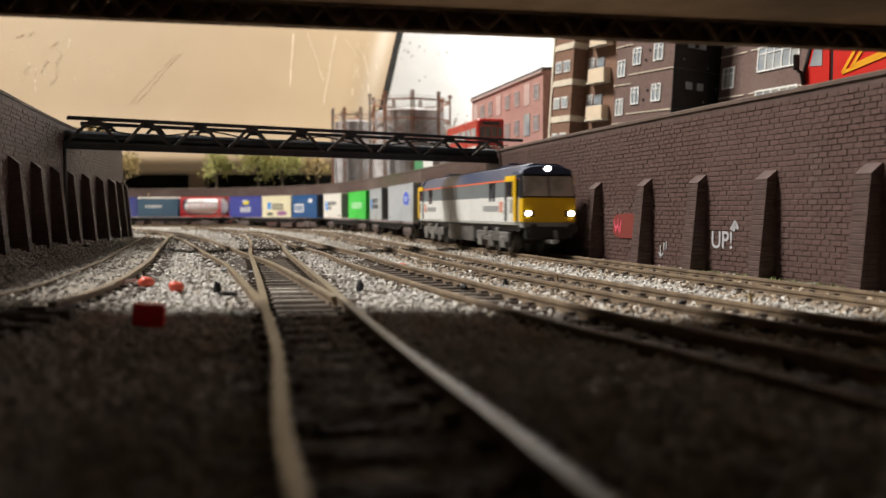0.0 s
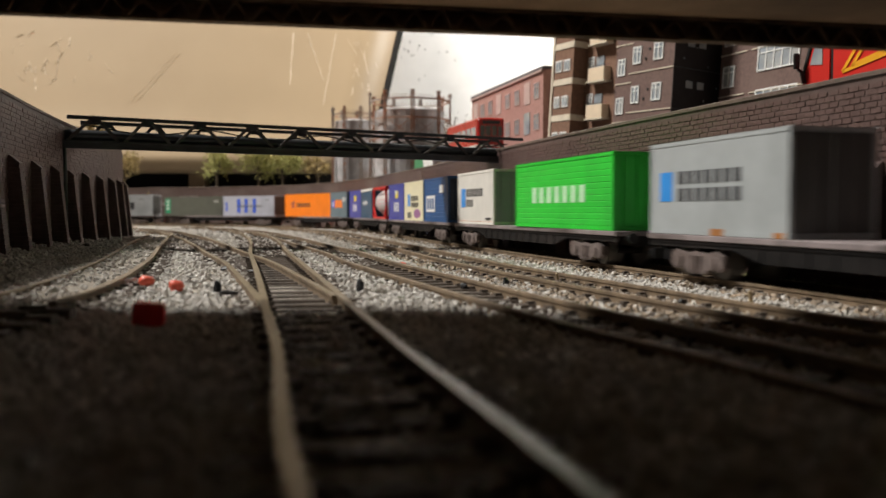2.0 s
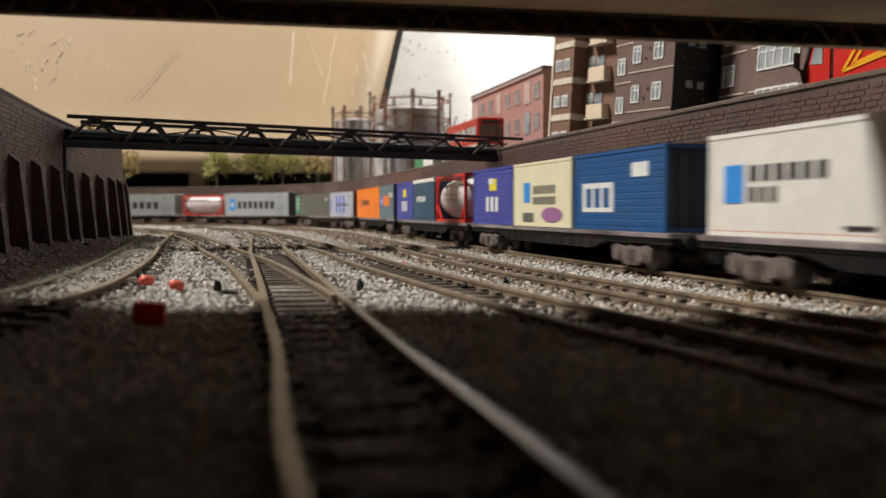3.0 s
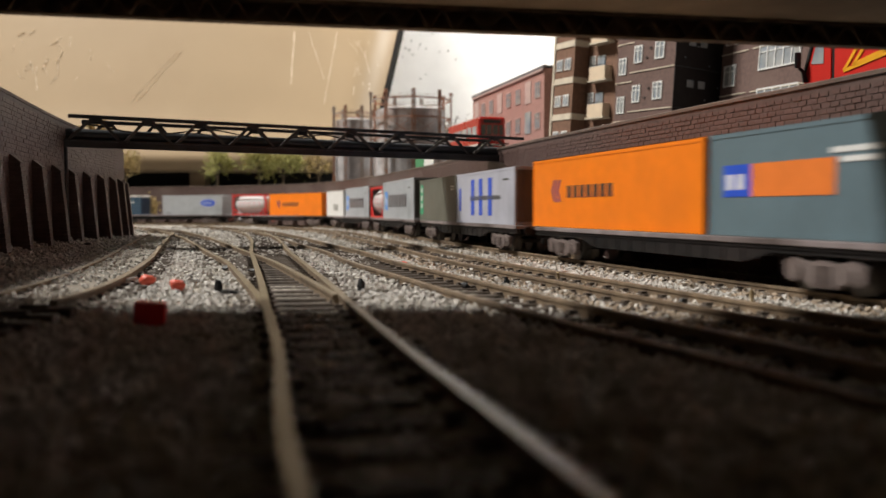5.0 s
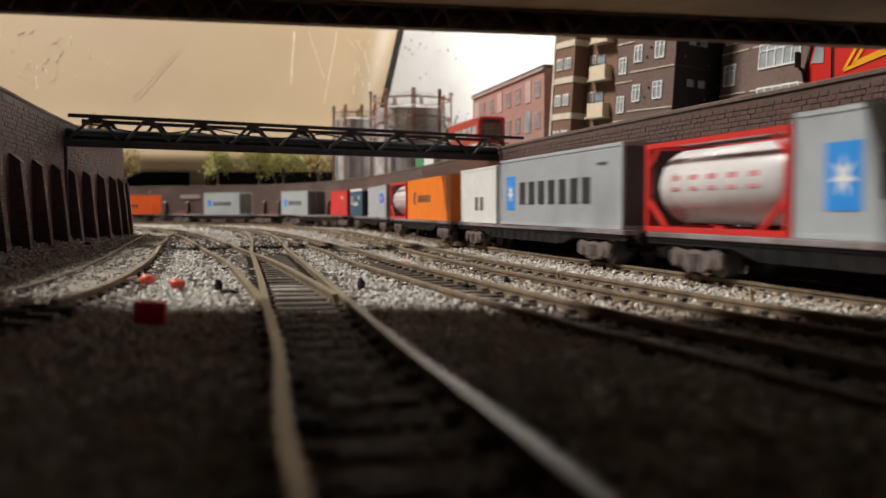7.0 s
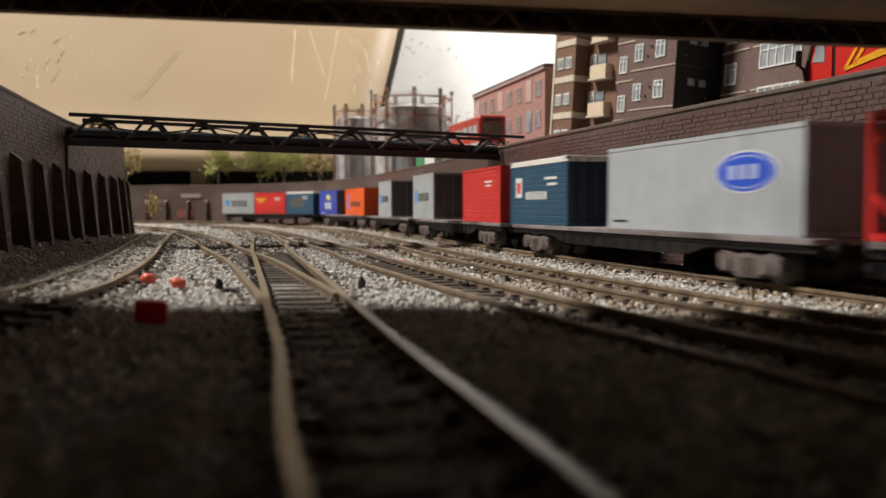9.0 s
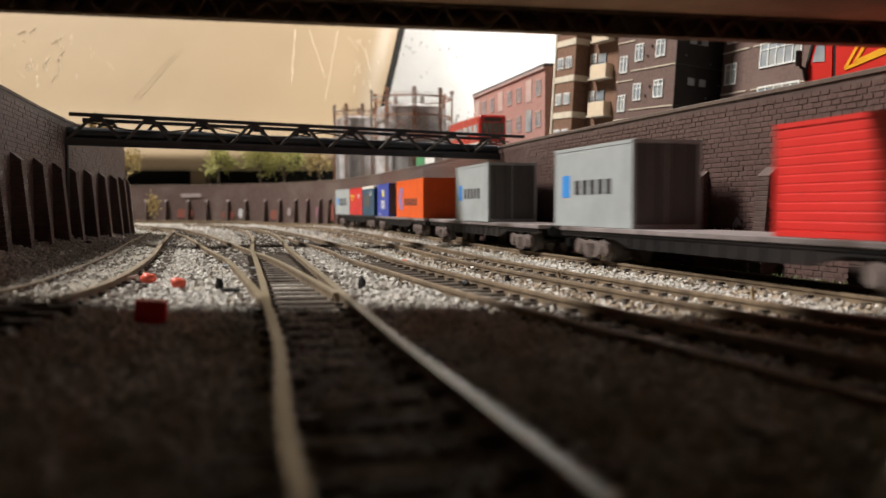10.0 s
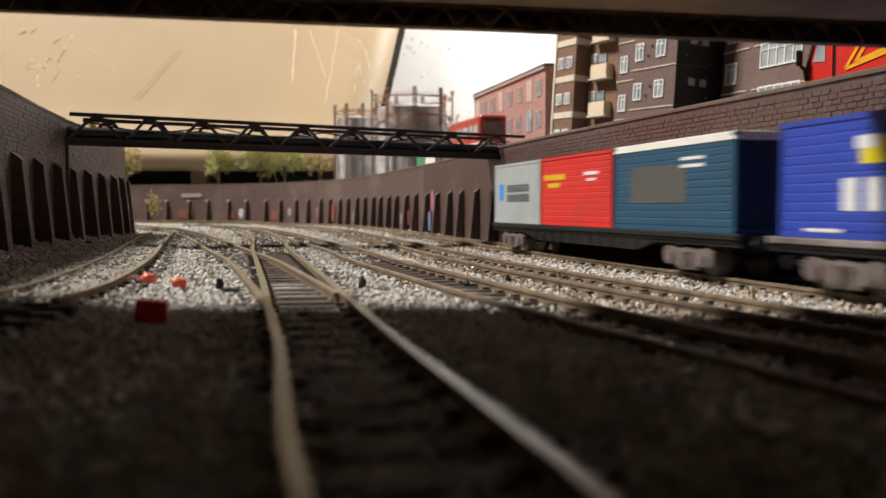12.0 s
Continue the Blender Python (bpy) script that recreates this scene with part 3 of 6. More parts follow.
def ribbed_shell(L, H, w, ribs):
    """One closed shell whose long sides are pressed into ribs (upright) or boards (lengthwise)."""
    bm = bmesh.new()
    deep, low = w - 0.19, w - 0.1
    if ribs == "planks":
        k = max(6, int((H - 2.0) / 1.35))
        step = (H - 2.0) / k
        side = [(deep, 0.3)]
        for i in range(k):
            z = 1.0 + step * i
            side += [(deep, z + 0.05), (low, z + 0.16), (low, z + step - 0.16), (deep, z + step - 0.05)]
        side.append((deep, H - 0.3))
        ring = [(-y, z) for y, z in side] + side[::-1]
        a = [bm.verts.new((-L / 2 + 0.3, y, z)) for y, z in ring]
        b = [bm.verts.new((L / 2 - 0.3, y, z)) for y, z in ring]
    else:
        pitch = {"fine": 1.05, "wide": 2.2}.get(ribs, 0)
        deep = deep if pitch else low
        side = [(-L / 2 + 0.3, deep)]
        if pitch:
            k = int((L - 2) / pitch)
            step = (L - 2.0) / k
            for i in range(k):
                x = -L / 2 + 1.0 + step * i
                side += [(x + step * 0.06, deep), (x + step * 0.2, low), (x + step * 0.62, low), (x + step * 0.78, deep)]
        side.append((L / 2 - 0.3, deep if pitch else deep))
        ring = [(x, -y) for x, y in side] + side[::-1]
        a = [bm.verts.new((x, y, 0.3)) for x, y in ring]
        b = [bm.verts.new((x, y, H - 0.3)) for x, y in ring]
    n = len(ring)
    for i in range(n):
        j = (i + 1) % n
        bm.faces.new((a[i], a[j], b[j], b[i]))
    bm.faces.new(a[::-1])
    bm.faces.new(b)
    bmesh.ops.recalc_face_normals(bm, faces=bm.faces)
    return bm


def container(label, colour, s_front, s_back, H=17.5, ribs="fine", rows=(), roof=None, end=None, group="freight containers"):
    """A box container: ribbed side walls, frame, castings, door end with lock rods, roof."""
    L = s_back - s_front
    th = empty("container", pose(0, 0, 0), label, "container", group)
    w = WIDE / 2
    bm = ribbed_shell(L, H, w, ribs)
    part("body", bm, colour, th)
    bm = bmesh.new()
    for x in (-L / 2, L / 2 - 0.7):
        for y in (-w, w - 0.7):
            box(bm, x, x + 0.7, y, y + 0.7, 0, H)
    for y in (-w, w - 0.55):
        box(bm, -L / 2 + 0.7, L / 2 - 0.7, y, y + 0.55, 0.0, 0.8)
        box(bm, -L / 2 + 0.7, L / 2 - 0.7, y, y + 0.55, H - 0.75, H)
    for x in (-L / 2, L / 2 - 0.55):
        box(bm, x, x + 0.55, -w + 0.7, w - 0.7, 0, 0.8)
        box(bm, x, x + 0.55, -w + 0.7, w - 0.7, H - 0.75, H)
    part("frame", bm, colour, th)
    bm = boxes((-L / 2 + 0.4, L / 2 - 0.4, -w + 0.4, w - 0.4, H - 0.35, H - 0.08))
    part("roof_sheet", bm, roof or colour, th)
    if roof:
        bm = boxes((-L / 2 - 0.05, L / 2 + 0.05, -w - 0.05, w + 0.05, H - 1.4, H + 0.1), bevel=0.1)
        part("roof_rim", bm, roof, th, "cream roof edge")
    # end: darker door colour that carries the shade of the unlit end
    for s in (-1, 1):
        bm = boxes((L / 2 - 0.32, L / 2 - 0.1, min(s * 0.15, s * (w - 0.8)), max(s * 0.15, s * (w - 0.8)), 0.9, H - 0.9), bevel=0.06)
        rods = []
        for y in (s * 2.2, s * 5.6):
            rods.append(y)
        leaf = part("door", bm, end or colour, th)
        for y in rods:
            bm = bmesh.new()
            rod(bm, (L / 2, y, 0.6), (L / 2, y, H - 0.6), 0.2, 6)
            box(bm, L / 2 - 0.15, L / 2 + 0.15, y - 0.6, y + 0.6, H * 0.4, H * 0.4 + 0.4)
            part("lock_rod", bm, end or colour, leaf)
    for x in (-L / 2, L / 2):
        for y in (-w, w):
            for z in (0.0, H):
                bm = bmesh.new()
                sx, sy = (1 if x < 0 else -1), (1 if y < 0 else -1)
                zz = (z - 0.06, z + 0.8) if z == 0 else (z - 0.8, z + 0.06)
                box(bm, min(x - sx * 0.06, x + sx * 1.1), max(x - sx * 0.06, x + sx * 1.1), min(y - sy * 0.06, y + sy * 0.95), max(y - sy * 0.06, y + sy * 0.95), *zz, bevel=0.08)
                part("corner_casting", bm, colour, th)
    marks(th, L, H, rows)
    MOVERS.append((th, s_front, s_back, DECK_Z))
    return th


def tank_container(label, s_front, s_back, H=17.5, group="freight containers"):
    """A tank in an open red frame."""
    L = s_back - s_front
    th = empty("tank_container", pose(0, 0, 0), label, "tank container", group)
    w = WIDE / 2
    bm = bmesh.new()
    n, rings = 24, []
    rad = 7.4
    for x, r in ((-L / 2 + 1.6, 0.5), (-L / 2 + 2.0, 4.2), (-L / 2 + 3.0, 6.6), (-L / 2 + 4.6, rad), (L / 2 - 4.6, rad), (L / 2 - 3.0, 6.6), (L / 2 - 2.0, 4.2), (L / 2 - 1.6, 0.5)):
        rings.append([bm.verts.new((x, r * math.cos(2 * math.pi * i / n), H / 2 + 0.2 + r * math.sin(2 * math.pi * i / n))) for i in range(n)])
    for a, b in zip(rings, rings[1:]):
        for i in range(n):
            bm.faces.new((a[i], a[(i + 1) % n], b[(i + 1) % n], b[i]))
    bm.faces.new(rings[0])
    bm.faces.new(rings[-1][::-1])
    bmesh.ops.recalc_face_normals(bm, faces=bm.faces)
    part("tank", bm, TANK_WHITE, th, "white tank barrel", smooth=True)
    for x in (-L / 2, L / 2):
        bm = bmesh.new()
        e = 0.55 if x < 0 else -0.55
        for y in (-w + 0.55, w - 0.55):
            beam(bm, (x + e, y, 0), (x + e, y, H), 1.1, 1.1)
        for z in (0.55, H - 0.55):
            beam(bm, (x + e, -w + 1.1, z), (x + e, w - 1.1, z), 1.1, 1.1)
        g = 7.0 if x < 0 else -7.0
        for y in (-w + 0.5, w - 0.5):
            beam(bm, (x + e, y, 6.5), (x + e + g, y, 0.9), 0.8, 0.8)
            beam(bm, (x + e, y, H - 5.0), (x + e + g * 0.6, y, H - 0.9), 0.6, 0.6)
        part("end_frame", bm, RED, th, "red painted end frame")
    for y in (-w + 0.5, w - 0.5):
        for z in (0.5, H - 0.5):
            bm = bmesh.new()
            beam(bm, (-L / 2 + 1.1, y, z), (L / 2 - 1.1, y, z), 1.0, 1.0)
            part("side_rail", bm, RED, th)
    bm = boxes((-L / 2 + 3, L / 2 - 3, -2.0, 2.0, H - 0.35, H + 0.05))
    part("walkway", bm, MID_GREY, th)
    bm = bmesh.new()
    r = rad + 0.06
    for k in range(5):
        x0 = -14 + k * 6.2
        bm.faces.new([bm.verts.new((x0 + dx, -r * math.cos(a), H / 2 + 0.2 + r * math.sin(a))) for dx, a in ((0, -0.12), (3.0, -0.12), (3.0, 0.26), (0, 0.26))])
    bmesh.ops.recalc_face_normals(bm, faces=bm.faces)
    part("marking", bm, paint("faded_red_mark", (0.62, 0.25, 0.27)), th)
    MOVERS.append((th, s_front, s_back, DECK_Z))
    return th


WHEEL_R = 3.1


def bogie(th, x, casting):
    """Two-axle bogie: side frames, bolster, wheelsets."""
    th = part("bogie", boxes((x - 1.6, x + 1.6, -6.2, 6.2, 2.6, 6.2)), WAGON_STEEL, th)
    for s in (-1, 1):
        bm = bmesh.new()
        y = s * 7.0
        prof = [(-8.6, 2.4), (-7.2, 1.5), (-3.6, 1.7), (-2.6, 0.9), (2.6, 0.9), (3.6, 1.7), (7.2, 1.5), (8.6, 2.4), (8.6, 4.4), (6.8, 5.2), (3.0, 4.6), (0, 5.0), (-3.0, 4.6), (-6.8, 5.2), (-8.6, 4.4)]
        a = [bm.verts.new((x + px, y - 0.7, pz)) for px, pz in prof]
        b = [bm.verts.new((x + px, y + 0.7, pz)) for px, pz in prof]
        bm.faces.new(a)
        bm.faces.new(b[::-1])
        for i in range(len(prof)):
            j = (i + 1) % len(prof)
            bm.faces.new((a[i], b[i], b[j], a[j]))
        bmesh.ops.recalc_face_normals(bm, faces=bm.faces)
        for px in (-5.6, 5.6):
            rod(bm, (x + px, y - 0.7 * 1, 3.1), (x + px, y + s * 1.2, 3.1), 1.15, 10)
        for px in (-1.2, 0, 1.2):
            rod(bm, (x + px, y + s * 0.8, 1.6), (x + px, y + s * 0.8, 4.2), 0.5, 6)
        part("bogie_frame", bm, casting, th)
    for px in (-5.6, 5.6):
        bm = bmesh.new()
        rod(bm, (x + px, -6.0, 3.1), (x + px, 6.0, 3.1), 0.6, 8)
        for s in (-1, 1):
            rod(bm, (x + px, s * 3.7, 3.1), (x + px, s * 4.4, 3.1), WHEEL_R + 0.55, 20)
            rod(bm, (x + px, s * 4.4, 3.1), (x + px, s * 5.6, 3.1), WHEEL_R, 20)
        part("wheelset", bm, WHEEL_STEEL, th, "steel wheels")


def flat_wagon(s_front, s_back, label, deck=None):
    """A container flat: deck, side sills with ribs, fishbelly, bogies, couplers."""
    L = s_back - s_front
    th = empty("flat_wagon", pose(0, 0, 0), label, "flat wagon", "container flat wagons")
    Z = DECK_Z - RAIL_Z   # heights over the rail head; the thing's foot stands on the rails
    part("deck", boxes((-L / 2, L / 2, -8.3, 8.3, Z - 1.15, Z - 0.1), bevel=0.12), deck or DECK_STEEL, th)
    for s in (-1, 1):
        bm = bmesh.new()
        y = s * 7.5
        prof = [(-L / 2, Z - 1.2), (-L / 2, Z - 2.4), (-L * 0.28, Z - 2.4), (-L * 0.22, Z - 4.3), (L * 0.22, Z - 4.3), (L * 0.28, Z - 2.4), (L / 2, Z - 2.4), (L / 2, Z - 1.2)]
        a = [bm.verts.new((px, y - 0.3, pz)) for px, pz in prof]
        b = [bm.verts.new((px, y + 0.3, pz)) for px, pz in prof]
        bm.faces.new(a)
        bm.faces.new(b[::-1])
        for i in range(len(prof)):
            j = (i + 1) % len(prof)
            bm.faces.new((a[i], b[i], b[j], a[j]))
        bmesh.ops.recalc_face_normals(bm, faces=bm.faces)
        for k in range(11):
            px = -L * 0.22 + L * 0.44 * k / 10
            box(bm, px - 0.35, px + 0.35, min(y, y + s * 0.5), max(y, y + s * 0.5), Z - 4.2, Z - 1.5)
        box(bm, -L / 2 + 2, L / 2 - 2, min(y, y + s * 0.5), max(y, y + s * 0.5), Z - 1.7, Z - 1.2)
        part("side_sill", bm, WAGON_STEEL, th)
    part("centre_beam", boxes((-L / 2 + 1, L / 2 - 1, -3, 3, Z - 3.4, Z - 1.2)), WAGON_STEEL, th)
    for x in (-L / 2 + 17, L / 2 - 17):
        bogie(th, x, BOGIE_GREY)
    for s in (-1, 1):
        bm = bmesh.new()
        beam(bm, (s * L / 2, 0, 3.4), (s * (L / 2 + 4.8), 0, 3.4), 1.6, 0.9)
        box(bm, min(s * (L / 2 + 3.6), s * (L / 2 + 4.8)), max(s * (L / 2 + 3.6), s * (L / 2 + 4.8)), -1.6, 1.6, 2.2, 4.4)
        for y in (-5.2, 5.2):
            rod(bm, (s * (L / 2 - 0.2), y, Z - 1.6), (s * (L / 2 + 2.4), y, Z - 1.6), 0.5, 8)
            rod(bm, (s * (L / 2 + 2.2), y, Z - 1.6), (s * (L / 2 + 2.7), y, Z - 1.6), 1.2, 10)
        part("coupler", bm, RUBBER, th)
    MOVERS.append((th, s_front, s_back, RAIL_Z))
    return th


FLAT = "long container flat wagon in dark weathered brown steel"
for a in (229, 374, 515, 653, 793.5, 939, 1083, 1223.5, 1365.5, 1508, 1649.5, 1794, 1937):
    flat_wagon(a, a + 131, FLAT)
flat_wagon(2076, 2207, "long container flat wagon in plain black steel", RUBBER)


def word(x, z, w, h, m):
    return ("blocks", x, z, w, h, m)


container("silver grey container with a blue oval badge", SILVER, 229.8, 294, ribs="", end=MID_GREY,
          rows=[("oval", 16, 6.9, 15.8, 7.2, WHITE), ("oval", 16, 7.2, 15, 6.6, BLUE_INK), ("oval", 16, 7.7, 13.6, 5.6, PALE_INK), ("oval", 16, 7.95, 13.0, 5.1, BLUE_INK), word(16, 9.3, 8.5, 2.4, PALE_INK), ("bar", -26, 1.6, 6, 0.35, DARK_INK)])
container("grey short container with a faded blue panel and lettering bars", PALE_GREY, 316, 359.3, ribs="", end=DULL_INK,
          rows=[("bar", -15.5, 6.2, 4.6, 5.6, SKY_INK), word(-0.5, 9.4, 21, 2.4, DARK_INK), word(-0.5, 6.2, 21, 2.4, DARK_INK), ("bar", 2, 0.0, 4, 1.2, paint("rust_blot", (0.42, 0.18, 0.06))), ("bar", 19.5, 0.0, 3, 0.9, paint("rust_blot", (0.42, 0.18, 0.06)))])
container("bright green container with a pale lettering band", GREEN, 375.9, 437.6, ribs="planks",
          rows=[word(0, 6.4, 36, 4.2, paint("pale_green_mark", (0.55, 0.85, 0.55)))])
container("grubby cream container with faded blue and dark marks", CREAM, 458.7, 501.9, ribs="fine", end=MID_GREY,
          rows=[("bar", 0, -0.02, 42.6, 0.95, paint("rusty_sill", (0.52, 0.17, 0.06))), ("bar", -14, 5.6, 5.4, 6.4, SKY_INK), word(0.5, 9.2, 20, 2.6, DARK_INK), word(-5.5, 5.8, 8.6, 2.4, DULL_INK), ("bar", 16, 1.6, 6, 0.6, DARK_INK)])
container("deep blue planked container with a white panel", DEEP_BLUE, 516.9, 559.9, ribs="planks", end=SHADED_NAVY,
          rows=[("bar", -9, 4.0, 16, 6.6, WHITE), ("bar", -13.5, 5.0, 3, 4.4, DEEP_BLUE), ("bar", -9, 5.0, 3, 4.4, DEEP_BLUE), ("bar", -4.5, 5.0, 3, 4.4, DEEP_BLUE), ("bar", 11, 11.4, 7, 3, WHITE)])
container("cream container with blue panel and coloured picture patches", PICTURE_CREAM, 561.8, 603.2, ribs="",
          rows=[("bar", -10, 6.5, 5, 5.5, SKY_INK), word(3, 8.8, 16, 2.2, DARK_INK), word(3, 6.0, 16, 2.0, DARK_INK), ("oval", 8, 1.2, 14, 4, PURPLE_INK), ("bar", -9, 1.2, 8, 2.5, OLIVE)])
container("purple blue container with yellow flag shape and white bars", PURPLE_BLUE, 604, 644.4, ribs="planks",
          rows=[("bar", 1, 10.5, 7, 3.6, YELLOW_INK), ("bar", -1, 12.6, 5, 1.8, WHITE), word(1, 4, 14, 4.6, WHITE)])
tank_container("white tank held in a red open frame", 656, 700.5)
container("dark teal container with a pale roof edge and white bars", TEAL, 704, 746.6, ribs="planks", roof=CREAM, rows=[word(-4, 8.0, 18, 2.4, WHITE)])
container("purple blue container with yellow flag shape and white bars", PURPLE_BLUE, 746.9, 786, ribs="planks",
          rows=[("bar", 0, 10.5, 7, 3.6, YELLOW_INK), word(0, 4, 14, 4.6, WHITE)])
container("blue grey container with an orange and blue band", SLATE, 795.2, 839.9, ribs="",
          rows=[("bar", -14, 6.6, 8, 5.4, BLUE_INK), ("bar", 0, 6.6, 20, 5.4, ORANGE_INK), word(-14, 7.8, 6, 2.6, WHITE), ("bar", 14, 12.6, 10, 0.8, WHITE), ("bar", 15, 11.2, 8, 0.8, WHITE)])
container("orange container with a dark blue emblem and lettering bars", ORANGE, 841.9, 926.1, ribs="",
          rows=[("left_arrow", -26, 6.4, 6, 5.6, DEEP_INK), word(-6, 7.4, 26, 3.0, DARK_INK)])
container("lilac grey container with tall blue block lettering bars", IFF_GREY, 940.7, 1006, H=17.0, ribs="", end=paint("shaded_end_brown_grey", (0.13, 0.105, 0.095)),
          rows=[("bar", -12, 2.6, 4, 12, BLUE_INK), ("bar", -2.5, 2.6, 4, 12, BLUE_INK), ("bar", 8, 2.6, 4, 12, BLUE_INK), word(2, 7.6, 34, 1.4, DULL_INK), ("bar", -28, 4, 2.4, 8, BLUE_INK), ("bar", 24, 13.4, 5, 0.5, DULL_INK)])
container("grey green container with a bright green end panel", OLIVE, 1007.2, 1072.2, H=17.0, ribs="", end=DULL_INK,
          rows=[("bar", 26, 12.8, 5, 0.5, WHITE), ("bar", 26, 11.8, 4, 0.5, WHITE), ("bar", -28, 2.6, 5, 12.4, GREEN_INK), ("bar", -28, 11.8, 2.6, 2, WHITE), ("bar", -28, 8.4, 2.6, 2, WHITE), ("bar", -28, 5.2, 2.6, 2, WHITE)])
for a, b in ((1084.9, 1168.2), (1225.1, 1305.5)):
    container("silver ribbed container with a blue star panel and dark lettering bars", SILVER, a, b, H=19.0, ribs="fine", end=DULL_INK,
              rows=[("bar", -31, 4.2, 7.4, 9.8, SKY_INK), ("star", -31, 5.8, 5.8, 6.6, WHITE), word(1.5, 5.8, 50, 6.2, DARK_INK), ("bar", 30, 14.6, 5, 0.5, DULL_INK)])
tank_container("white tank held in a red open frame", 1169.4, 1215)
container("white short container with small dark green marks", WHITE, 1310.1, 1351.8, H=18.0, ribs="", rows=[word(3, 4.0, 12, 4.4, OLIVE)])
container("orange container with a dark blue emblem and lettering bars", ORANGE, 1366.7, 1451, ribs="",
          rows=[("left_arrow", -26, 6.4, 6, 5.6, DEEP_INK), word(-6, 7.4, 26, 3.0, DARK_INK)])
tank_container("white tank held in a red open frame", 1454.5, 1497)
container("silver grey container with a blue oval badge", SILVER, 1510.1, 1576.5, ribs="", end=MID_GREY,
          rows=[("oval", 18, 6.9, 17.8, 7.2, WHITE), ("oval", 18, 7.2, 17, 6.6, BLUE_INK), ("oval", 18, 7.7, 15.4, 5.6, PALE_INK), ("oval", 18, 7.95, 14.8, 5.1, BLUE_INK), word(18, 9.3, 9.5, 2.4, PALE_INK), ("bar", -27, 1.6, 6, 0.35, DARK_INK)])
container("navy planked container with pale roof edge and small badge", TEAL, 1599, 1640.9, ribs="planks", roof=CREAM, end=SHADED_NAVY,
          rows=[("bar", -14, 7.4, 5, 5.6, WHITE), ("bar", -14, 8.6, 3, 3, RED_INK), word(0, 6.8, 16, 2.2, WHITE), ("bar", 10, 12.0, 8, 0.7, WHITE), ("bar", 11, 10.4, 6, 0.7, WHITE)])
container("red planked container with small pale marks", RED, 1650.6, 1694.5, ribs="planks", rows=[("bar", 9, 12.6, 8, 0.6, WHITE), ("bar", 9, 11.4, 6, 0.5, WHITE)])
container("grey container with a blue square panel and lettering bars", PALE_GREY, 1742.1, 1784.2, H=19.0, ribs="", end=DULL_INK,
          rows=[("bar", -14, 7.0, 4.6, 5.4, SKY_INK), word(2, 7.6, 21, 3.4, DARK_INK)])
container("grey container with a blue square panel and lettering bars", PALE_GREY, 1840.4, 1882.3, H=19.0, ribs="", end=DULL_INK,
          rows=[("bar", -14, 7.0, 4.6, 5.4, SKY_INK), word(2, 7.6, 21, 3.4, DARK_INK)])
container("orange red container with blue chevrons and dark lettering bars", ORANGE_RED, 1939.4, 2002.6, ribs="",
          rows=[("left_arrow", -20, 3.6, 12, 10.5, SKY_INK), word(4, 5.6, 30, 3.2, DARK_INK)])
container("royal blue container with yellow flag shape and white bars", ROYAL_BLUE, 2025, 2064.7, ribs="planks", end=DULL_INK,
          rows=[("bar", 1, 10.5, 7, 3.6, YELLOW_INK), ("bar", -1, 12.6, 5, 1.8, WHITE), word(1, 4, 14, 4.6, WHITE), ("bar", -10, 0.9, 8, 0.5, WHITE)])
container("dark teal planked container with pale roof edge and a dull patch", TEAL, 2077.1, 2122.5, ribs="planks", roof=CREAM, end=SHADED_NAVY,
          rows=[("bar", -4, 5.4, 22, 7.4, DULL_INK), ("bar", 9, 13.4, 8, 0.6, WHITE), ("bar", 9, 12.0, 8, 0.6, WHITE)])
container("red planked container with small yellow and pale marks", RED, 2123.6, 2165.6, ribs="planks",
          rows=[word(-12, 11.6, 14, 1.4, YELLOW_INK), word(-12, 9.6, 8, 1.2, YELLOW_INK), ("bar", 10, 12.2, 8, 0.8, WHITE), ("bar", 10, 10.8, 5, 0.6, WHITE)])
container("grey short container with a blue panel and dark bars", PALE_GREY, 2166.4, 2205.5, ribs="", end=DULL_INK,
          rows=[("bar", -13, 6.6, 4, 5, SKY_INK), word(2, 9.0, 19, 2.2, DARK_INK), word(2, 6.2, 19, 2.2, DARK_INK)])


# ---- locomotive ----
LOCO_LIGHT = paint("loco_light_grey", (0.72, 0.73, 0.70), 0.35, dirt=0.15)
LOCO_MID = paint("loco_mid_grey", (0.15, 0.175, 0.19), 0.35, dirt=0.15)
LOCO_ROOF = paint("loco_blue_roof", (0.035, 0.05, 0.10), 0.4, dirt=0.3)
LOCO_YELLOW = paint("loco_yellow", (0.85, 0.52, 0.01), 0.35, dirt=0.15)
LOCO_ORANGE = paint("loco_orange_line", (0.80, 0.16, 0.06), 0.4, dirt=0.1)
GLASS_DARK = shader("dark_glazing", (0.035, 0.03, 0.03), 0.12, vary=0.2, grain=60, bump=0.02, spec=0.6)
# pale mottled colour stands in for the room reflected in the glass
SCREEN = shader("screen_with_reflection", (0.46, 0.41, 0.38), 0.2, vary=0.5, grain=45, bump=0.02, stain=(0.22, 0.19, 0.175), stain_scale=140, spec=0.6)
BOGIE_LOCO = shader("loco_bogie_grey", (0.15, 0.145, 0.135), 0.6, vary=0.3, grain=400, bump=0.3, stain=(0.04, 0.035, 0.032), stain_scale=70)


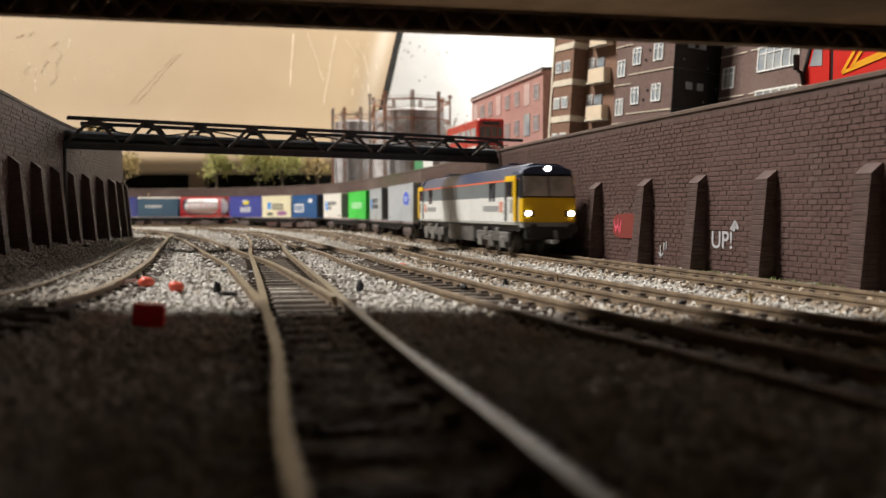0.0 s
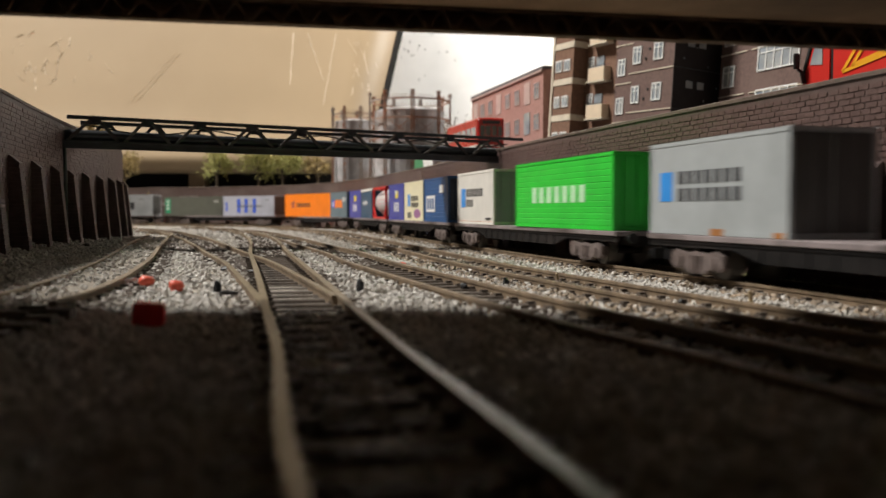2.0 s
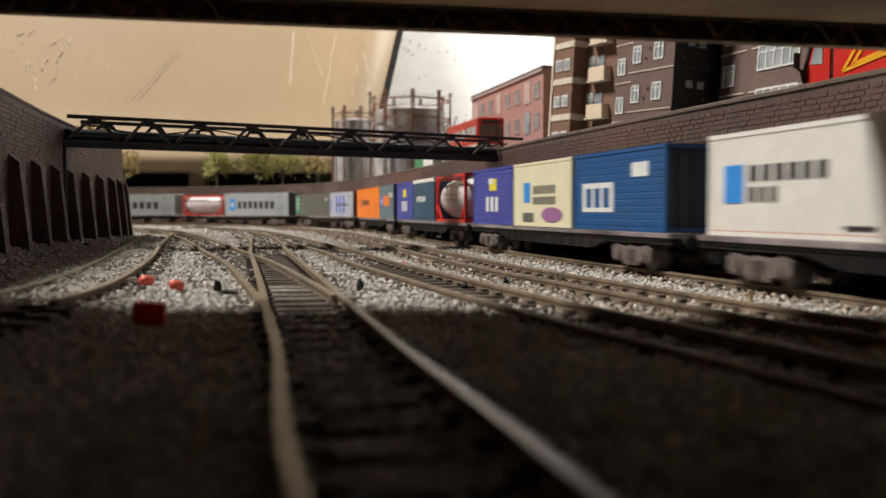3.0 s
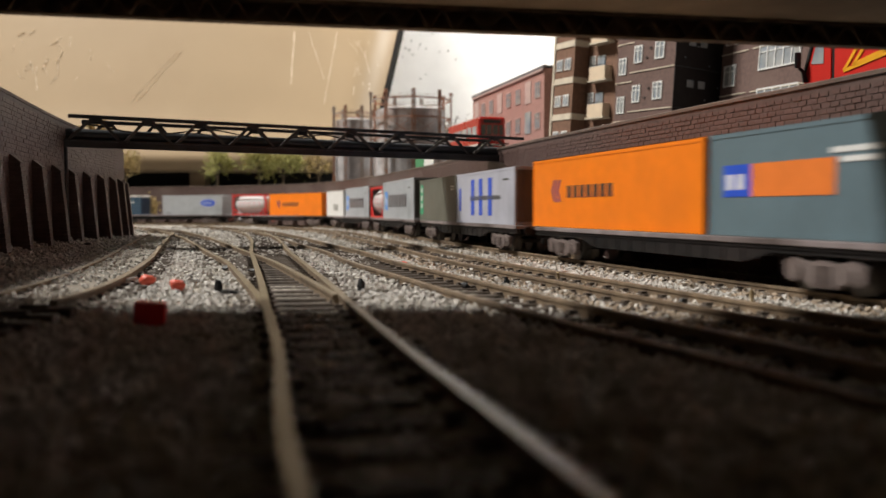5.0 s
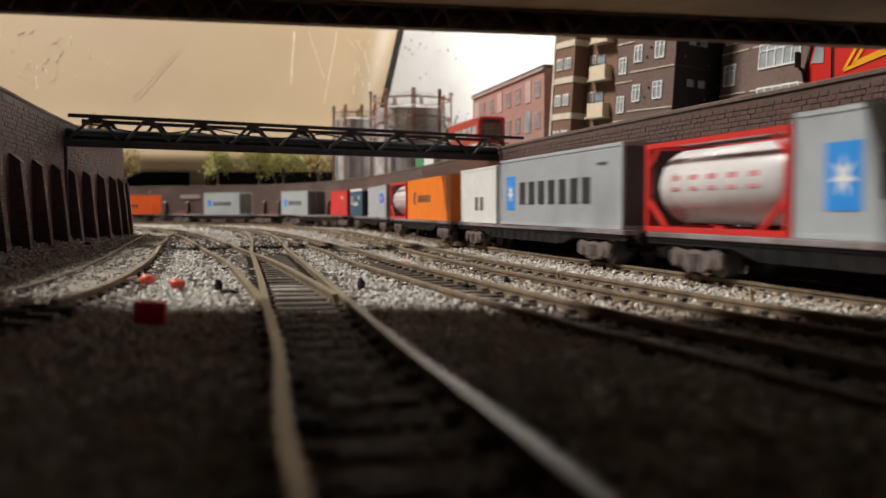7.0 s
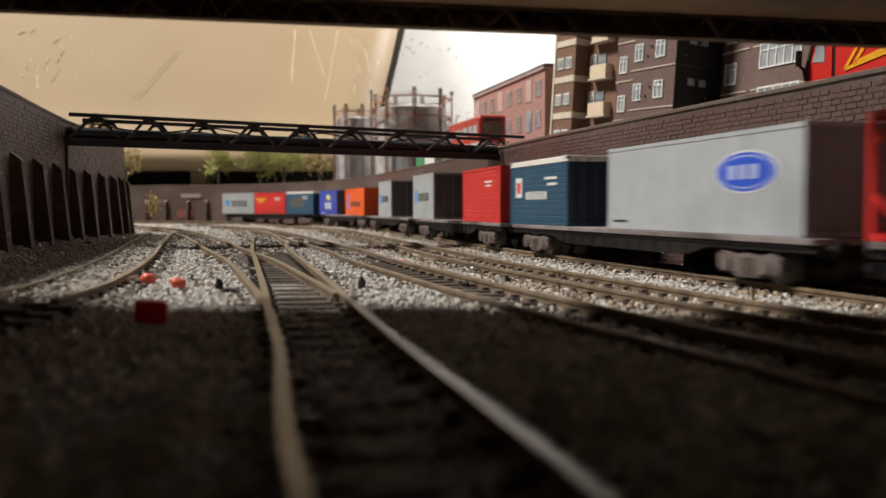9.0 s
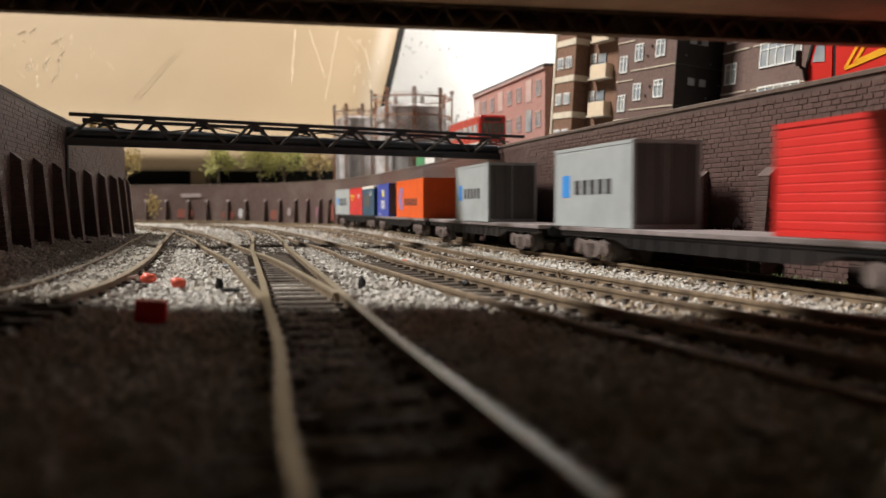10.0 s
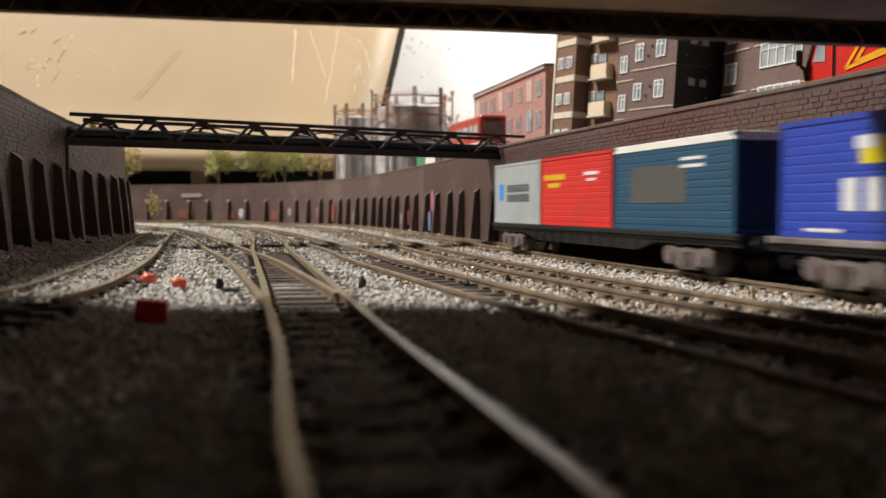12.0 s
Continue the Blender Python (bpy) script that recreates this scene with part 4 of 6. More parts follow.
def loft(sections):
    """Joins rings of equal length into a closed shell."""
    bm = bmesh.new()
    rings = [[bm.verts.new(v) for v in ring] for ring in sections]
    n = len(rings[0])
    for a, b in zip(rings, rings[1:]):
        for i in range(n):
            bm.faces.new((a[i], a[(i + 1) % n], b[(i + 1) % n], b[i]))
    bm.faces.new(rings[0][::-1])
    bm.faces.new(rings[-1])
    bmesh.ops.recalc_face_normals(bm, faces=bm.faces)
    return bm


def locomotive(s_front, s_back):
    th = empty("locomotive", pose(0, 0, 0), "two-tone grey electric locomotive with yellow cab front and lit headlamps", "locomotive")
    h = (s_back - s_front) / 2
    W = 8.7
    z0, z1, z2, z3, z4 = 8.6, 16.7, 21.3, 21.8, 26.2   # over the rail head

    def band(zs, x_in, mat, name, label=""):
        ring = lambda x, k: [(x, -y * k, z) for y, z in zs] + [(x, y * k, z) for y, z in reversed(zs)]
        return part(name, loft([ring(-h + x_in + 3.2, 0.92), ring(-h + x_in + 8, 1.0), ring(h - x_in - 8, 1.0), ring(h - x_in - 3.2, 0.92)]), mat, th, label)

    band([(W - 0.3, z0), (W, z0 + 0.8), (W, z1)], 0, LOCO_LIGHT, "lower_body", "light grey lower body")
    band([(W, z1), (W - 0.15, z2)], 0.3, LOCO_MID, "upper_body", "slate grey upper body")
    band([(W - 0.08, z2), (W - 0.1, z3)], 0.4, LOCO_ORANGE, "waist_line", "thin orange line")
    band([(W - 0.2, z3), (W - 1.0, z3 + 1.2), (W - 2.6, z4 - 0.7), (W - 5.0, z4)], 0.8, LOCO_ROOF, "roof", "dark blue roof")
    for s in (1, -1):
        # cab nose: yellow lower panel, raked screen surround
        def nose(x0, x1, za, zb, ka, kb, mat, name, label=""):
            bm = bmesh.new()
            vs = [bm.verts.new(v) for v in ((s * (h - 3.4), -W * 0.93, za), (s * (h - 3.4), W * 0.93, za), (s * x0, W * ka, za), (s * x0, -W * ka, za),
                                            (s * (h - 3.6), -W * 0.92, zb), (s * (h - 3.6), W * 0.92, zb), (s * x1, W * kb, zb), (s * x1, -W * kb, zb))]
            for q in ((3, 2, 1, 0), (4, 5, 6, 7), (0, 1, 5, 4), (1, 2, 6, 5), (2, 3, 7, 6), (3, 0, 4, 7)):
                bm.faces.new([vs[i] for i in q])
            bmesh.ops.bevel(bm, geom=list(bm.edges), offset=0.25, segments=2, affect="EDGES")
            bmesh.ops.recalc_face_normals(bm, faces=bm.faces)
            return part(name, bm, mat, th, label)
        nose(h - 0.3, h, 7.8, 9.4, 0.86, 0.90, MID_GREY, "valance")
        nose(h, h - 0.2, 9.4, 16.2, 0.92, 0.92, LOCO_YELLOW, "nose_panel", "yellow nose panel")
        nose(h - 0.2, h - 1.9, 16.2, 23.0, 0.92, 0.88, RUBBER, "screen_surround", "black screen surround")
        nose(h - 1.7, h - 3.0, 23.0, 24.4, 0.88, 0.80, LOCO_ROOF, "cab_brow")
        part("cab_roof", loft([[(s * (h - 1.9), -y, z) for y, z in ((7.6, 23.2), (7.2, 24.2), (5.4, 25.0), (2.4, 25.4))] + [(s * (h - 1.9), y, z) for y, z in ((2.4, 25.4), (5.4, 25.0), (7.2, 24.2), (7.6, 23.2))],
                               [(s * (h - 9.0), -y, z) for y, z in ((8.4, 22.2), (7.9, 24.0), (6.0, 25.9), (3.0, 26.5))] + [(s * (h - 9.0), y, z) for y, z in ((3.0, 26.5), (6.0, 25.9), (7.9, 24.0), (8.4, 22.2))]]), LOCO_ROOF, th, "dark blue domed cab roof")
        for y in (-1, 1):
            bm = bmesh.new()
            ya, yb = (0.2, 7.5) if y > 0 else (-7.5, -0.2)
            vs = [bm.verts.new(v) for v in ((s * (h - 0.12), ya, 16.8), (s * (h - 0.12), yb, 16.8), (s * (h - 1.62), yb * 0.97, 22.5), (s * (h - 1.62), ya * 0.97, 22.5))]
            f = bm.faces.new(vs)
            r = bmesh.ops.extrude_face_region(bm, geom=[f])
            bmesh.ops.translate(bm, verts=[v for v in r["geom"] if isinstance(v, bmesh.types.BMVert)], vec=(-s * 0.5, 0, 0))
            bmesh.ops.recalc_face_normals(bm, faces=bm.faces)
            part("windscreen", bm, SCREEN, th, "windscreen pane with a pale reflection in its colour")
        for y in (-6.2, 6.2):
            bm = boxes((min(s * (h - 0.3), s * (h + 0.12)), max(s * (h - 0.3), s * (h + 0.12)), y - 1.5, y + 1.5, 11.0, 12.8), bevel=0.1)
            part("lamp_cluster", bm, RUBBER, th)
            bm = bmesh.new()
            rod(bm, (s * (h + 0.1), y * 1.04, 11.9), (s * (h + 0.4), y * 1.04, 11.9), 0.8, 14)
            part("headlight", bm, LAMP_GLOW if s > 0 else TANK_WHITE, th, "glowing white headlight" if s > 0 else "")
        bm = bmesh.new()
        rod(bm, (s * (h - 3.0), 0, 24.7), (s * (h - 1.7), 0, 24.7), 0.8, 14)
        part("top_headlight", bm, LAMP_GLOW if s > 0 else TANK_WHITE, th, "glowing white top headlight" if s > 0 else "")
        part("handrail", boxes((min(s * h, s * (h + 0.25)), max(s * h, s * (h + 0.25)), -7.6, 7.6, 16.1, 16.4)), LOCO_YELLOW, th)
        part("coupler_pocket", boxes((min(s * (h - 2), s * (h + 0.2)), max(s * (h - 2), s * (h + 0.2)), -7.0, 7.0, 4.6, 8.2), bevel=0.3), RUBBER, th)
        bm = bmesh.new()
        beam(bm, (s * (h - 1), 0, 4.0), (s * (h + 4.6), 0, 4.0), 1.8, 1.0)
        beam(bm, (s * (h + 0.3), 1.6, 7.2), (s * (h + 0.5), 1.8, 3.6), 0.7, 0.7)
        part("coupler", bm, MID_GREY, th)
        for y in (-5.8, 5.8):
            bm = bmesh.new()
            rod(bm, (s * (h - 0.2), y, 7.6), (s * (h + 2.6), y, 7.6), 0.6, 8)
            rod(bm, (s * (h + 2.5), y, 7.6), (s * (h + 3.0), y, 7.6), 1.5, 12)
            part("buffer", bm, RUBBER, th)
        for y in (-1, 1):
            yy = y * (W + 0.04)
            bx = lambda a, b, c, d, t=0.14: boxes((min(s * a, s * b), max(s * a, s * b), yy - t, yy + t, c, d))
            part("cab_side_window", bx(h - 11.6, h - 6.0, 16.9, 21.0), GLASS_DARK, th)
            part("cab_side_surround", bx(h - 13.6, h - 4.2, 21.2, 22.8, 0.2), LOCO_YELLOW, th, "yellow strip over the cab window")
            part("cab_corner", bx(h - 6.0, h - 4.0, 9.6, 21.4, 0.2), LOCO_YELLOW, th, "yellow cab corner")
            part("cab_door", bx(h - 14.2, h - 12.4, 9.6, 21.0), paint("dark_door", (0.05, 0.055, 0.055)), th, "dark recessed cab door")
            part("badge", bx(h - 19.5, h - 16.5, 12.2, 15.4, 0.08), paint("faded_red_badge", (0.66, 0.24, 0.16)), th)
            part("roundel", bx(h - 9.6, h - 7.4, 12.0, 16.0, 0.08), MID_GREY, th)
            part("nameplate", bx(h - 37, h - 21, 12.6, 14.2, 0.08), MID_GREY, th, "grey unreadable name bar")
            for k in (0, 1):
                part("engine_room_window", bx(h - 26.5 - k * 3.6, h - 24.5 - k * 3.6, 15.6, 21.2), GLASS_DARK, th)
    part("roof_well", boxes((-40, 34, -4.2, 4.2, z4 - 0.4, z4 + 0.15)), RUBBER, th)
    for x in (-h * 0.55, h * 0.55):
        bm = bmesh.new()
        for a, b in (((-6, -3, 0.3), (5, -1.5, 1.0)), ((-6, 3, 0.3), (5, 1.5, 1.0)), ((5, -3.4, 1.0), (5, 3.4, 1.0))):
            beam(bm, (x + a[0], a[1], z4 + a[2]), (x + b[0], b[1], z4 + b[2]), 0.4, 0.4)
        part("pantograph", bm, LOCO_ROOF, th)
    part("equipment_case", boxes((-18, 18, -7.6, 7.6, 2.2, 8.4), bevel=0.5), BOGIE_LOCO, th, "grey underframe case")
    part("underframe", boxes((-h + 4, h - 4, -7.4, 7.4, 6.8, 8.9)), RUBBER, th)
    for x in (-h + 30, h - 30):
        for y in (-1, 1):
            bm = bmesh.new()
            yy = y * 7.6
            box(bm, x - 17, x + 17, yy - 0.6, yy + 0.6, 3.4, 6.4, 0.2)
            for k in (-1, 0, 1):
                box(bm, x + k * 12 - 2.4, x + k * 12 + 2.4, yy - 0.9, yy + 0.9, 1.6, 5.0, 0.2)
            box(bm, x - 8, x - 4, yy - 0.8, yy + 0.8, 5.0, 7.6, 0.2)
            box(bm, x + 4, x + 8, yy - 0.8, yy + 0.8, 5.0, 7.6, 0.2)
            part("bogie_frame", bm, BOGIE_LOCO, th)
        for k in (-1, 0, 1):
            bm = bmesh.new()
            px = x + k * 12
            rod(bm, (px, -6, 3.6), (px, 6, 3.6), 0.8, 8)
            for y in (-1, 1):
                rod(bm, (px, y * 3.7, 3.6), (px, y * 4.4, 3.6), 4.1, 22)
                rod(bm, (px, y * 4.4, 3.6), (px, y * 5.8, 3.6), 3.6, 22)
            part("wheelset", bm, WHEEL_STEEL, th, "steel wheels")
    MOVERS.append((th, s_front, s_back, RAIL_Z))
    return th


LAMP_GLOW = glow("lamp_glow", (1.0, 0.93, 0.80), 9.0)
locomotive(78.0, 219.0)


BRACE = shader("weathered_brace_iron", (0.085, 0.076, 0.068), 0.5, vary=0.3, grain=300, bump=0.15, stain=(0.045, 0.045, 0.047), stain_scale=60)


# ---- truss footbridge between the walls ----
def footbridge():
    a, b = Vector((-117, 262, 0)), Vector((34, 351, 0))
    L = (b - a).length
    d = (b - a).normalized()
    ang = math.degrees(math.atan2(d.y, d.x))
    th = empty("footbridge", pose(a.x * MM, a.y * MM, 0, 0, 0, ang), "dark blue-grey lattice truss bridge carrying pipes between the walls", "truss bridge")
    lo, hi = 31.6, 41.4
    feet = (3.0, 19.4, 34.7, 51.8, 68.5, 86.3, 105.4, 124.7, 145.0, 165.5)
    peaks = (11.8, 27.1, 43.3, 60.4, 77.7, 95.9, 114.9, 136.3, 156.0)
    # two trusses; the one beyond is set on by the skew of the walls
    for y, skew in ((-5.0, 0.0), (11.0, 6.0)):
        part("top_chord", boxes((4 + skew, L - 6 - skew, y - 0.8, y + 0.8, hi - 1.1, hi), bevel=0.12), IRON, th)
        sole = lo if y < 0 else lo + 1.3
        part("bottom_chord", boxes((1, L - 3, y - 0.8, y + 0.8, sole, sole + 0.5), (1, L - 3, y - 0.3, y + 0.3, sole + 0.5, lo + 1.9), (1, L - 3, y - 0.9, y + 0.9, lo + 1.9, lo + 2.4)), IRON, th)
        for k, xm in enumerate(peaks):
            for foot, lean in ((feet[k], -1), (feet[k + 1], 1)):
                bm = bmesh.new()
                beam(bm, (foot - lean * 0.9 + skew, y, lo + 2.2), (xm + lean * 0.9 + skew, y, hi - 0.8), 0.5, 0.95)
                part("brace", bm, BRACE, th)
            bm = boxes((xm - 1.3 + skew, xm + 1.3 + skew, y - 0.95, y - 0.55, hi - 2.0, hi - 0.9))
            part("gusset", bm, IRON, th)
        bm = bmesh.new()
        sag = lambda u: hi - 2.6 - 2.2 * abs(math.sin(u * math.pi * 4)) ** 1.5
        sweep(bm, [(8 + (L - 20) * k / 64, y + 1.3, sag(k / 64)) for k in range(65)], [(-0.2, -0.2), (0.2, -0.2), (0.2, 0.2), (-0.2, 0.2)])
        part("cable", bm, RUBBER, th, "sagging black cable")
    for k in range(9):
        x = 2 + (L - 8) * k / 8
        part("cross_beam", boxes((x - 0.6, x + 0.6, -4.6, 10.6, lo + 1.6, lo + 2.3)), IRON, th)
    part("deck_plate", boxes((2, L - 5, -4.0, 7.0, lo + 2.32, lo + 2.5)), IRON, th)
    for y, z, r in ((-1.8, lo + 4.1, 1.7), (6.0, lo + 4.02, 1.5)):
        bm = bmesh.new()
        rod(bm, (0, y, z), (L - 4, y, z), r, 14)
        part("pipe", bm, IRON, th, "black service pipe", smooth=False)
    for x in (-1.0, L - 4):
        part("bearing", boxes((x - 1.4, x + 1.4, -5.6, 11.6, lo - 2.0, lo - 0.01)), IRON, th)
    bm = bmesh.new()
    rod(bm, (3.2, -4.6, 6.0), (3.2, -4.6, lo), 0.7, 8)
    part("drain_pipe", bm, IRON, th)
    return th


footbridge()

# ---- gasholders ----
RUST = shader("rusty_iron", (0.34, 0.15, 0.085), 0.8, vary=0.45, grain=300, bump=0.4, stain=(0.36, 0.31, 0.27), stain_at=0.5, stain_scale=55)
TANK_GREY = shader("weathered_grey_plate", (0.44, 0.42, 0.42), 0.7, vary=0.25, grain=150, bump=0.2, stain=(0.24, 0.16, 0.115), stain_at=0.62, stain_scale=35)


def gasholder(x, y, r, z_tank, z_top, label, n=10, turn=0.0):
    base = 36.4
    th = empty("gasholder", pose(x * MM, y * MM, base * MM, 0, 0, turn), label, "gasholder", "gasholders beyond the wall")
    hT, hP = z_tank - base, z_top - base
    m = 40
    bm = bmesh.new()
    rings = [[bm.verts.new((rr * math.cos(2 * math.pi * i / m), rr * math.sin(2 * math.pi * i / m), z)) for i in range(m)] for rr, z in ((r * 0.9, 0), (r * 0.9, hT * 0.5), (r * 0.93, hT * 0.5), (r * 0.93, hT * 0.53), (r * 0.86, hT * 0.53), (r * 0.86, hT - 1), (r * 0.82, hT), (r * 0.4, hT + r * 0.08))]
    for a, b in zip(rings, rings[1:]):
        for i in range(m):
            bm.faces.new((a[i], a[(i + 1) % m], b[(i + 1) % m], b[i]))
    bm.faces.new(rings[-1])
    part("tank", bm, TANK_GREY, th, "grey riveted tank")
    for k in range(n):
        a = 2 * math.pi * k / n
        c, s = math.cos(a) * r, math.sin(a) * r
        bm = bmesh.new()
        for o in (-1.1, 1.1):
            beam(bm, (c - s / r * o, s + c / r * o, 0), (c - s / r * o, s + c / r * o, hP), 1.2, 1.2)
        for j in range(12):
            z = hP * j / 12
            beam(bm, (c + s / r * 0.9, s - c / r * 0.9, z), (c - s / r * 0.9, s + c / r * 0.9, z + hP / 12), 0.5, 0.5)
        box(bm, c - 1.5, c + 1.5, s - 1.5, s + 1.5, hP - 1.0, hP + 1.4)
        part("column", bm, RUST, th, "rusty lattice column")
        a2 = 2 * math.pi * (k + 1) / n
        c2, s2 = math.cos(a2) * r, math.sin(a2) * r
        for z in (hP * 0.5, hP * 0.72, hP * 0.93):
            bm = bmesh.new()
            beam(bm, (c, s, z), (c2, s2, z), 0.8, 1.4)
            if z > hP * 0.9:
                beam(bm, (c, s, z + 2.6), (c2, s2, z + 2.6), 0.25, 0.25)
            part("ring_girder", bm, RUST, th)
        bm = bmesh.new()
        beam(bm, (c, s, hP * 0.5), (c2, s2, hP * 0.72), 0.35, 0.35)
        beam(bm, (c2, s2, hP * 0.5), (c, s, hP * 0.72), 0.35, 0.35)
        part("tie_rod", bm, RUST, th)
    return th


gasholder(-28, 760, 35, 99, 112, "large grey gasholder in a rusty iron guide frame", 9, -4)
gasholder(-86, 865, 23, 101, 112, "smaller grey gasholder in a rusty iron guide frame", 9, 10)

# ---- buildings at street level ----
PINK_BRICK = shader("pinkish_red_brick", (0.40, 0.215, 0.185), 0.85, vary=0.15, grain=500, bump=0.2, stain=(0.31, 0.17, 0.15), stain_scale=30)
FLAT_BRICK = shader("brown_flat_brick", (0.150, 0.094, 0.080), 0.8, vary=0.18, grain=600, bump=0.2, stain=(0.18, 0.12, 0.10), stain_scale=30)
WARM_BRICK = shader("warm_brown_brick", (0.21, 0.115, 0.075), 0.8, vary=0.18, grain=600, bump=0.2)
STONE_BAND = shader("cream_band", (0.66, 0.58, 0.46), 0.75, vary=0.08, grain=300, bump=0.1)
BALCONY = shader("cream_balcony_panel", (0.72, 0.58, 0.42), 0.7, vary=0.06, grain=200, bump=0.1)
FRAME_WHITE = shader("white_window_frame", (0.82, 0.82, 0.80), 0.5, vary=0.04, grain=200, bump=0.05)
OLD_FRAME = shader("dull_pink_window_frame", (0.50, 0.36, 0.33), 0.7, vary=0.1, grain=200, bump=0.05)
PANE = shader("window_pane", (0.27, 0.31, 0.35), 0.15, vary=0.4, grain=120, bump=0.02, stain=(0.42, 0.42, 0.40), stain_at=0.55, stain_scale=110, spec=0.6)
# yellow base colour paints a window lit from inside
PANE_WARM = shader("yellow_lit_pane", (0.62, 0.60, 0.22), 0.3, vary=0.2, grain=150, bump=0.05)
ROOF_FELT = shader("grey_roof_felt", (0.10, 0.10, 0.105), 0.85, vary=0.2, grain=200, bump=0.2)


def lattice(xs, zs, y0, y1):
    """One piece of joinery: solid where a bar stands, open between; bars lie in the even gaps of xs and zs."""
    bm = bmesh.new()
    front = {(i, j): bm.verts.new((x, y0, z)) for i, x in enumerate(xs) for j, z in enumerate(zs)}
    back = {(i, j): bm.verts.new((x, y1, z)) for i, x in enumerate(xs) for j, z in enumerate(zs)}
    solid = lambda i, j: 0 <= i < len(xs) - 1 and 0 <= j < len(zs) - 1 and (i % 2 == 0 or j % 2 == 0)
    for i in range(len(xs) - 1):
        for j in range(len(zs) - 1):
            if not solid(i, j):
                continue
            bm.faces.new((front[i, j], front[i + 1, j], front[i + 1, j + 1], front[i, j + 1]))
            bm.faces.new((back[i, j + 1], back[i + 1, j + 1], back[i + 1, j], back[i, j]))
            for di, dj, a, b in ((-1, 0, (i, j), (i, j + 1)), (1, 0, (i + 1, j), (i + 1, j + 1)), (0, -1, (i, j), (i + 1, j)), (0, 1, (i, j + 1), (i + 1, j + 1))):
                if not solid(i + di, j + dj):
                    bm.faces.new((front[a], front[b], back[b], back[a]))
    bmesh.ops.recalc_face_normals(bm, faces=bm.faces)
    return bm


def window(parent, x, z, w, h, lights=2, pane=None, frame_paint=None):
    """A framed window on a facade whose outside is the side of negative y: frame with mullions and transom, panes set back."""
    t = 0.55
    xs = []
    for k in range(lights + 1):
        xx = x - w / 2 + (w - t) * k / lights
        xs += [xx, xx + t]
    zt = z + h * 0.68
    zs = [z, z + t, zt, zt + t * 0.7, z + h - t, z + h]
    bm = lattice(xs, zs, -0.5, 0.3)
    fr = part("window", bm, frame_paint or FRAME_WHITE, parent, "" if frame_paint else "white window frame")
    for k in range(lights):
        xa = x - w / 2 + (w - t) * k / lights + t
        xb = x - w / 2 + (w - t) * (k + 1) / lights
        part("pane", boxes((xa, xb, -0.15, 0.1, z + t, z + h - t)), pane or PANE, fr)
    return fr


def building(corner, heading, length, depth, base, height, wall, label, lean=0.0):
    """A card block whose facade runs from the corner away along the heading and whose outside faces the railway; it leans a little."""
    # body x: along the facade, away; the outside is at negative y, so turn the frame by hand
    a = math.radians(heading)
    dx, dy = math.sin(a), math.cos(a)
    upright = pose(corner[0] * MM, corner[1] * MM, (base - 2.5) * MM, 0, lean, 0) @ Matrix.Rotation(math.atan2(-dy, -dx), 4, "Z") @ Matrix.Translation((0, 0, 2.5 * MM))
    th = empty("apartment_block", upright, label, "building")
    bm = boxes((-length, 0, 0, depth, -6, height))
    part("wall", bm, wall, th)
    part("roof", boxes((-length - 0.8, 0.8, -0.8, depth + 0.8, height, height + 1.6), bevel=0.2), ROOF_FELT, th, "dark roof edge")
    return th


# terrace: pink brick block, end nearest the corner at x = 0
BASE = 36.4
th = building((58, 504), -14.7, 142, 34, BASE, 58.0, PINK_BRICK, "weathered pinkish brick block with white windows")
for row, z in enumerate((6, 24, 42)):
    for k, x in enumerate((-10, -26, -44, -62, -80, -98, -116, -132)):
        if k % 3 == 1:
            part("stair_panel", boxes((x - 5, x + 5, -0.4, 0.4, z - 1.5, z + 11.5)), PANE if row < 2 else OLD_FRAME, th, "tall stair panel")
        else:
            window(th, x, z, 8.5, 9.5, 2, None, OLD_FRAME)
part("eaves", boxes((-142, 0, -1.2, 0, 56.6, 57.8)), OLD_FRAME, th, "dull pink eaves board")

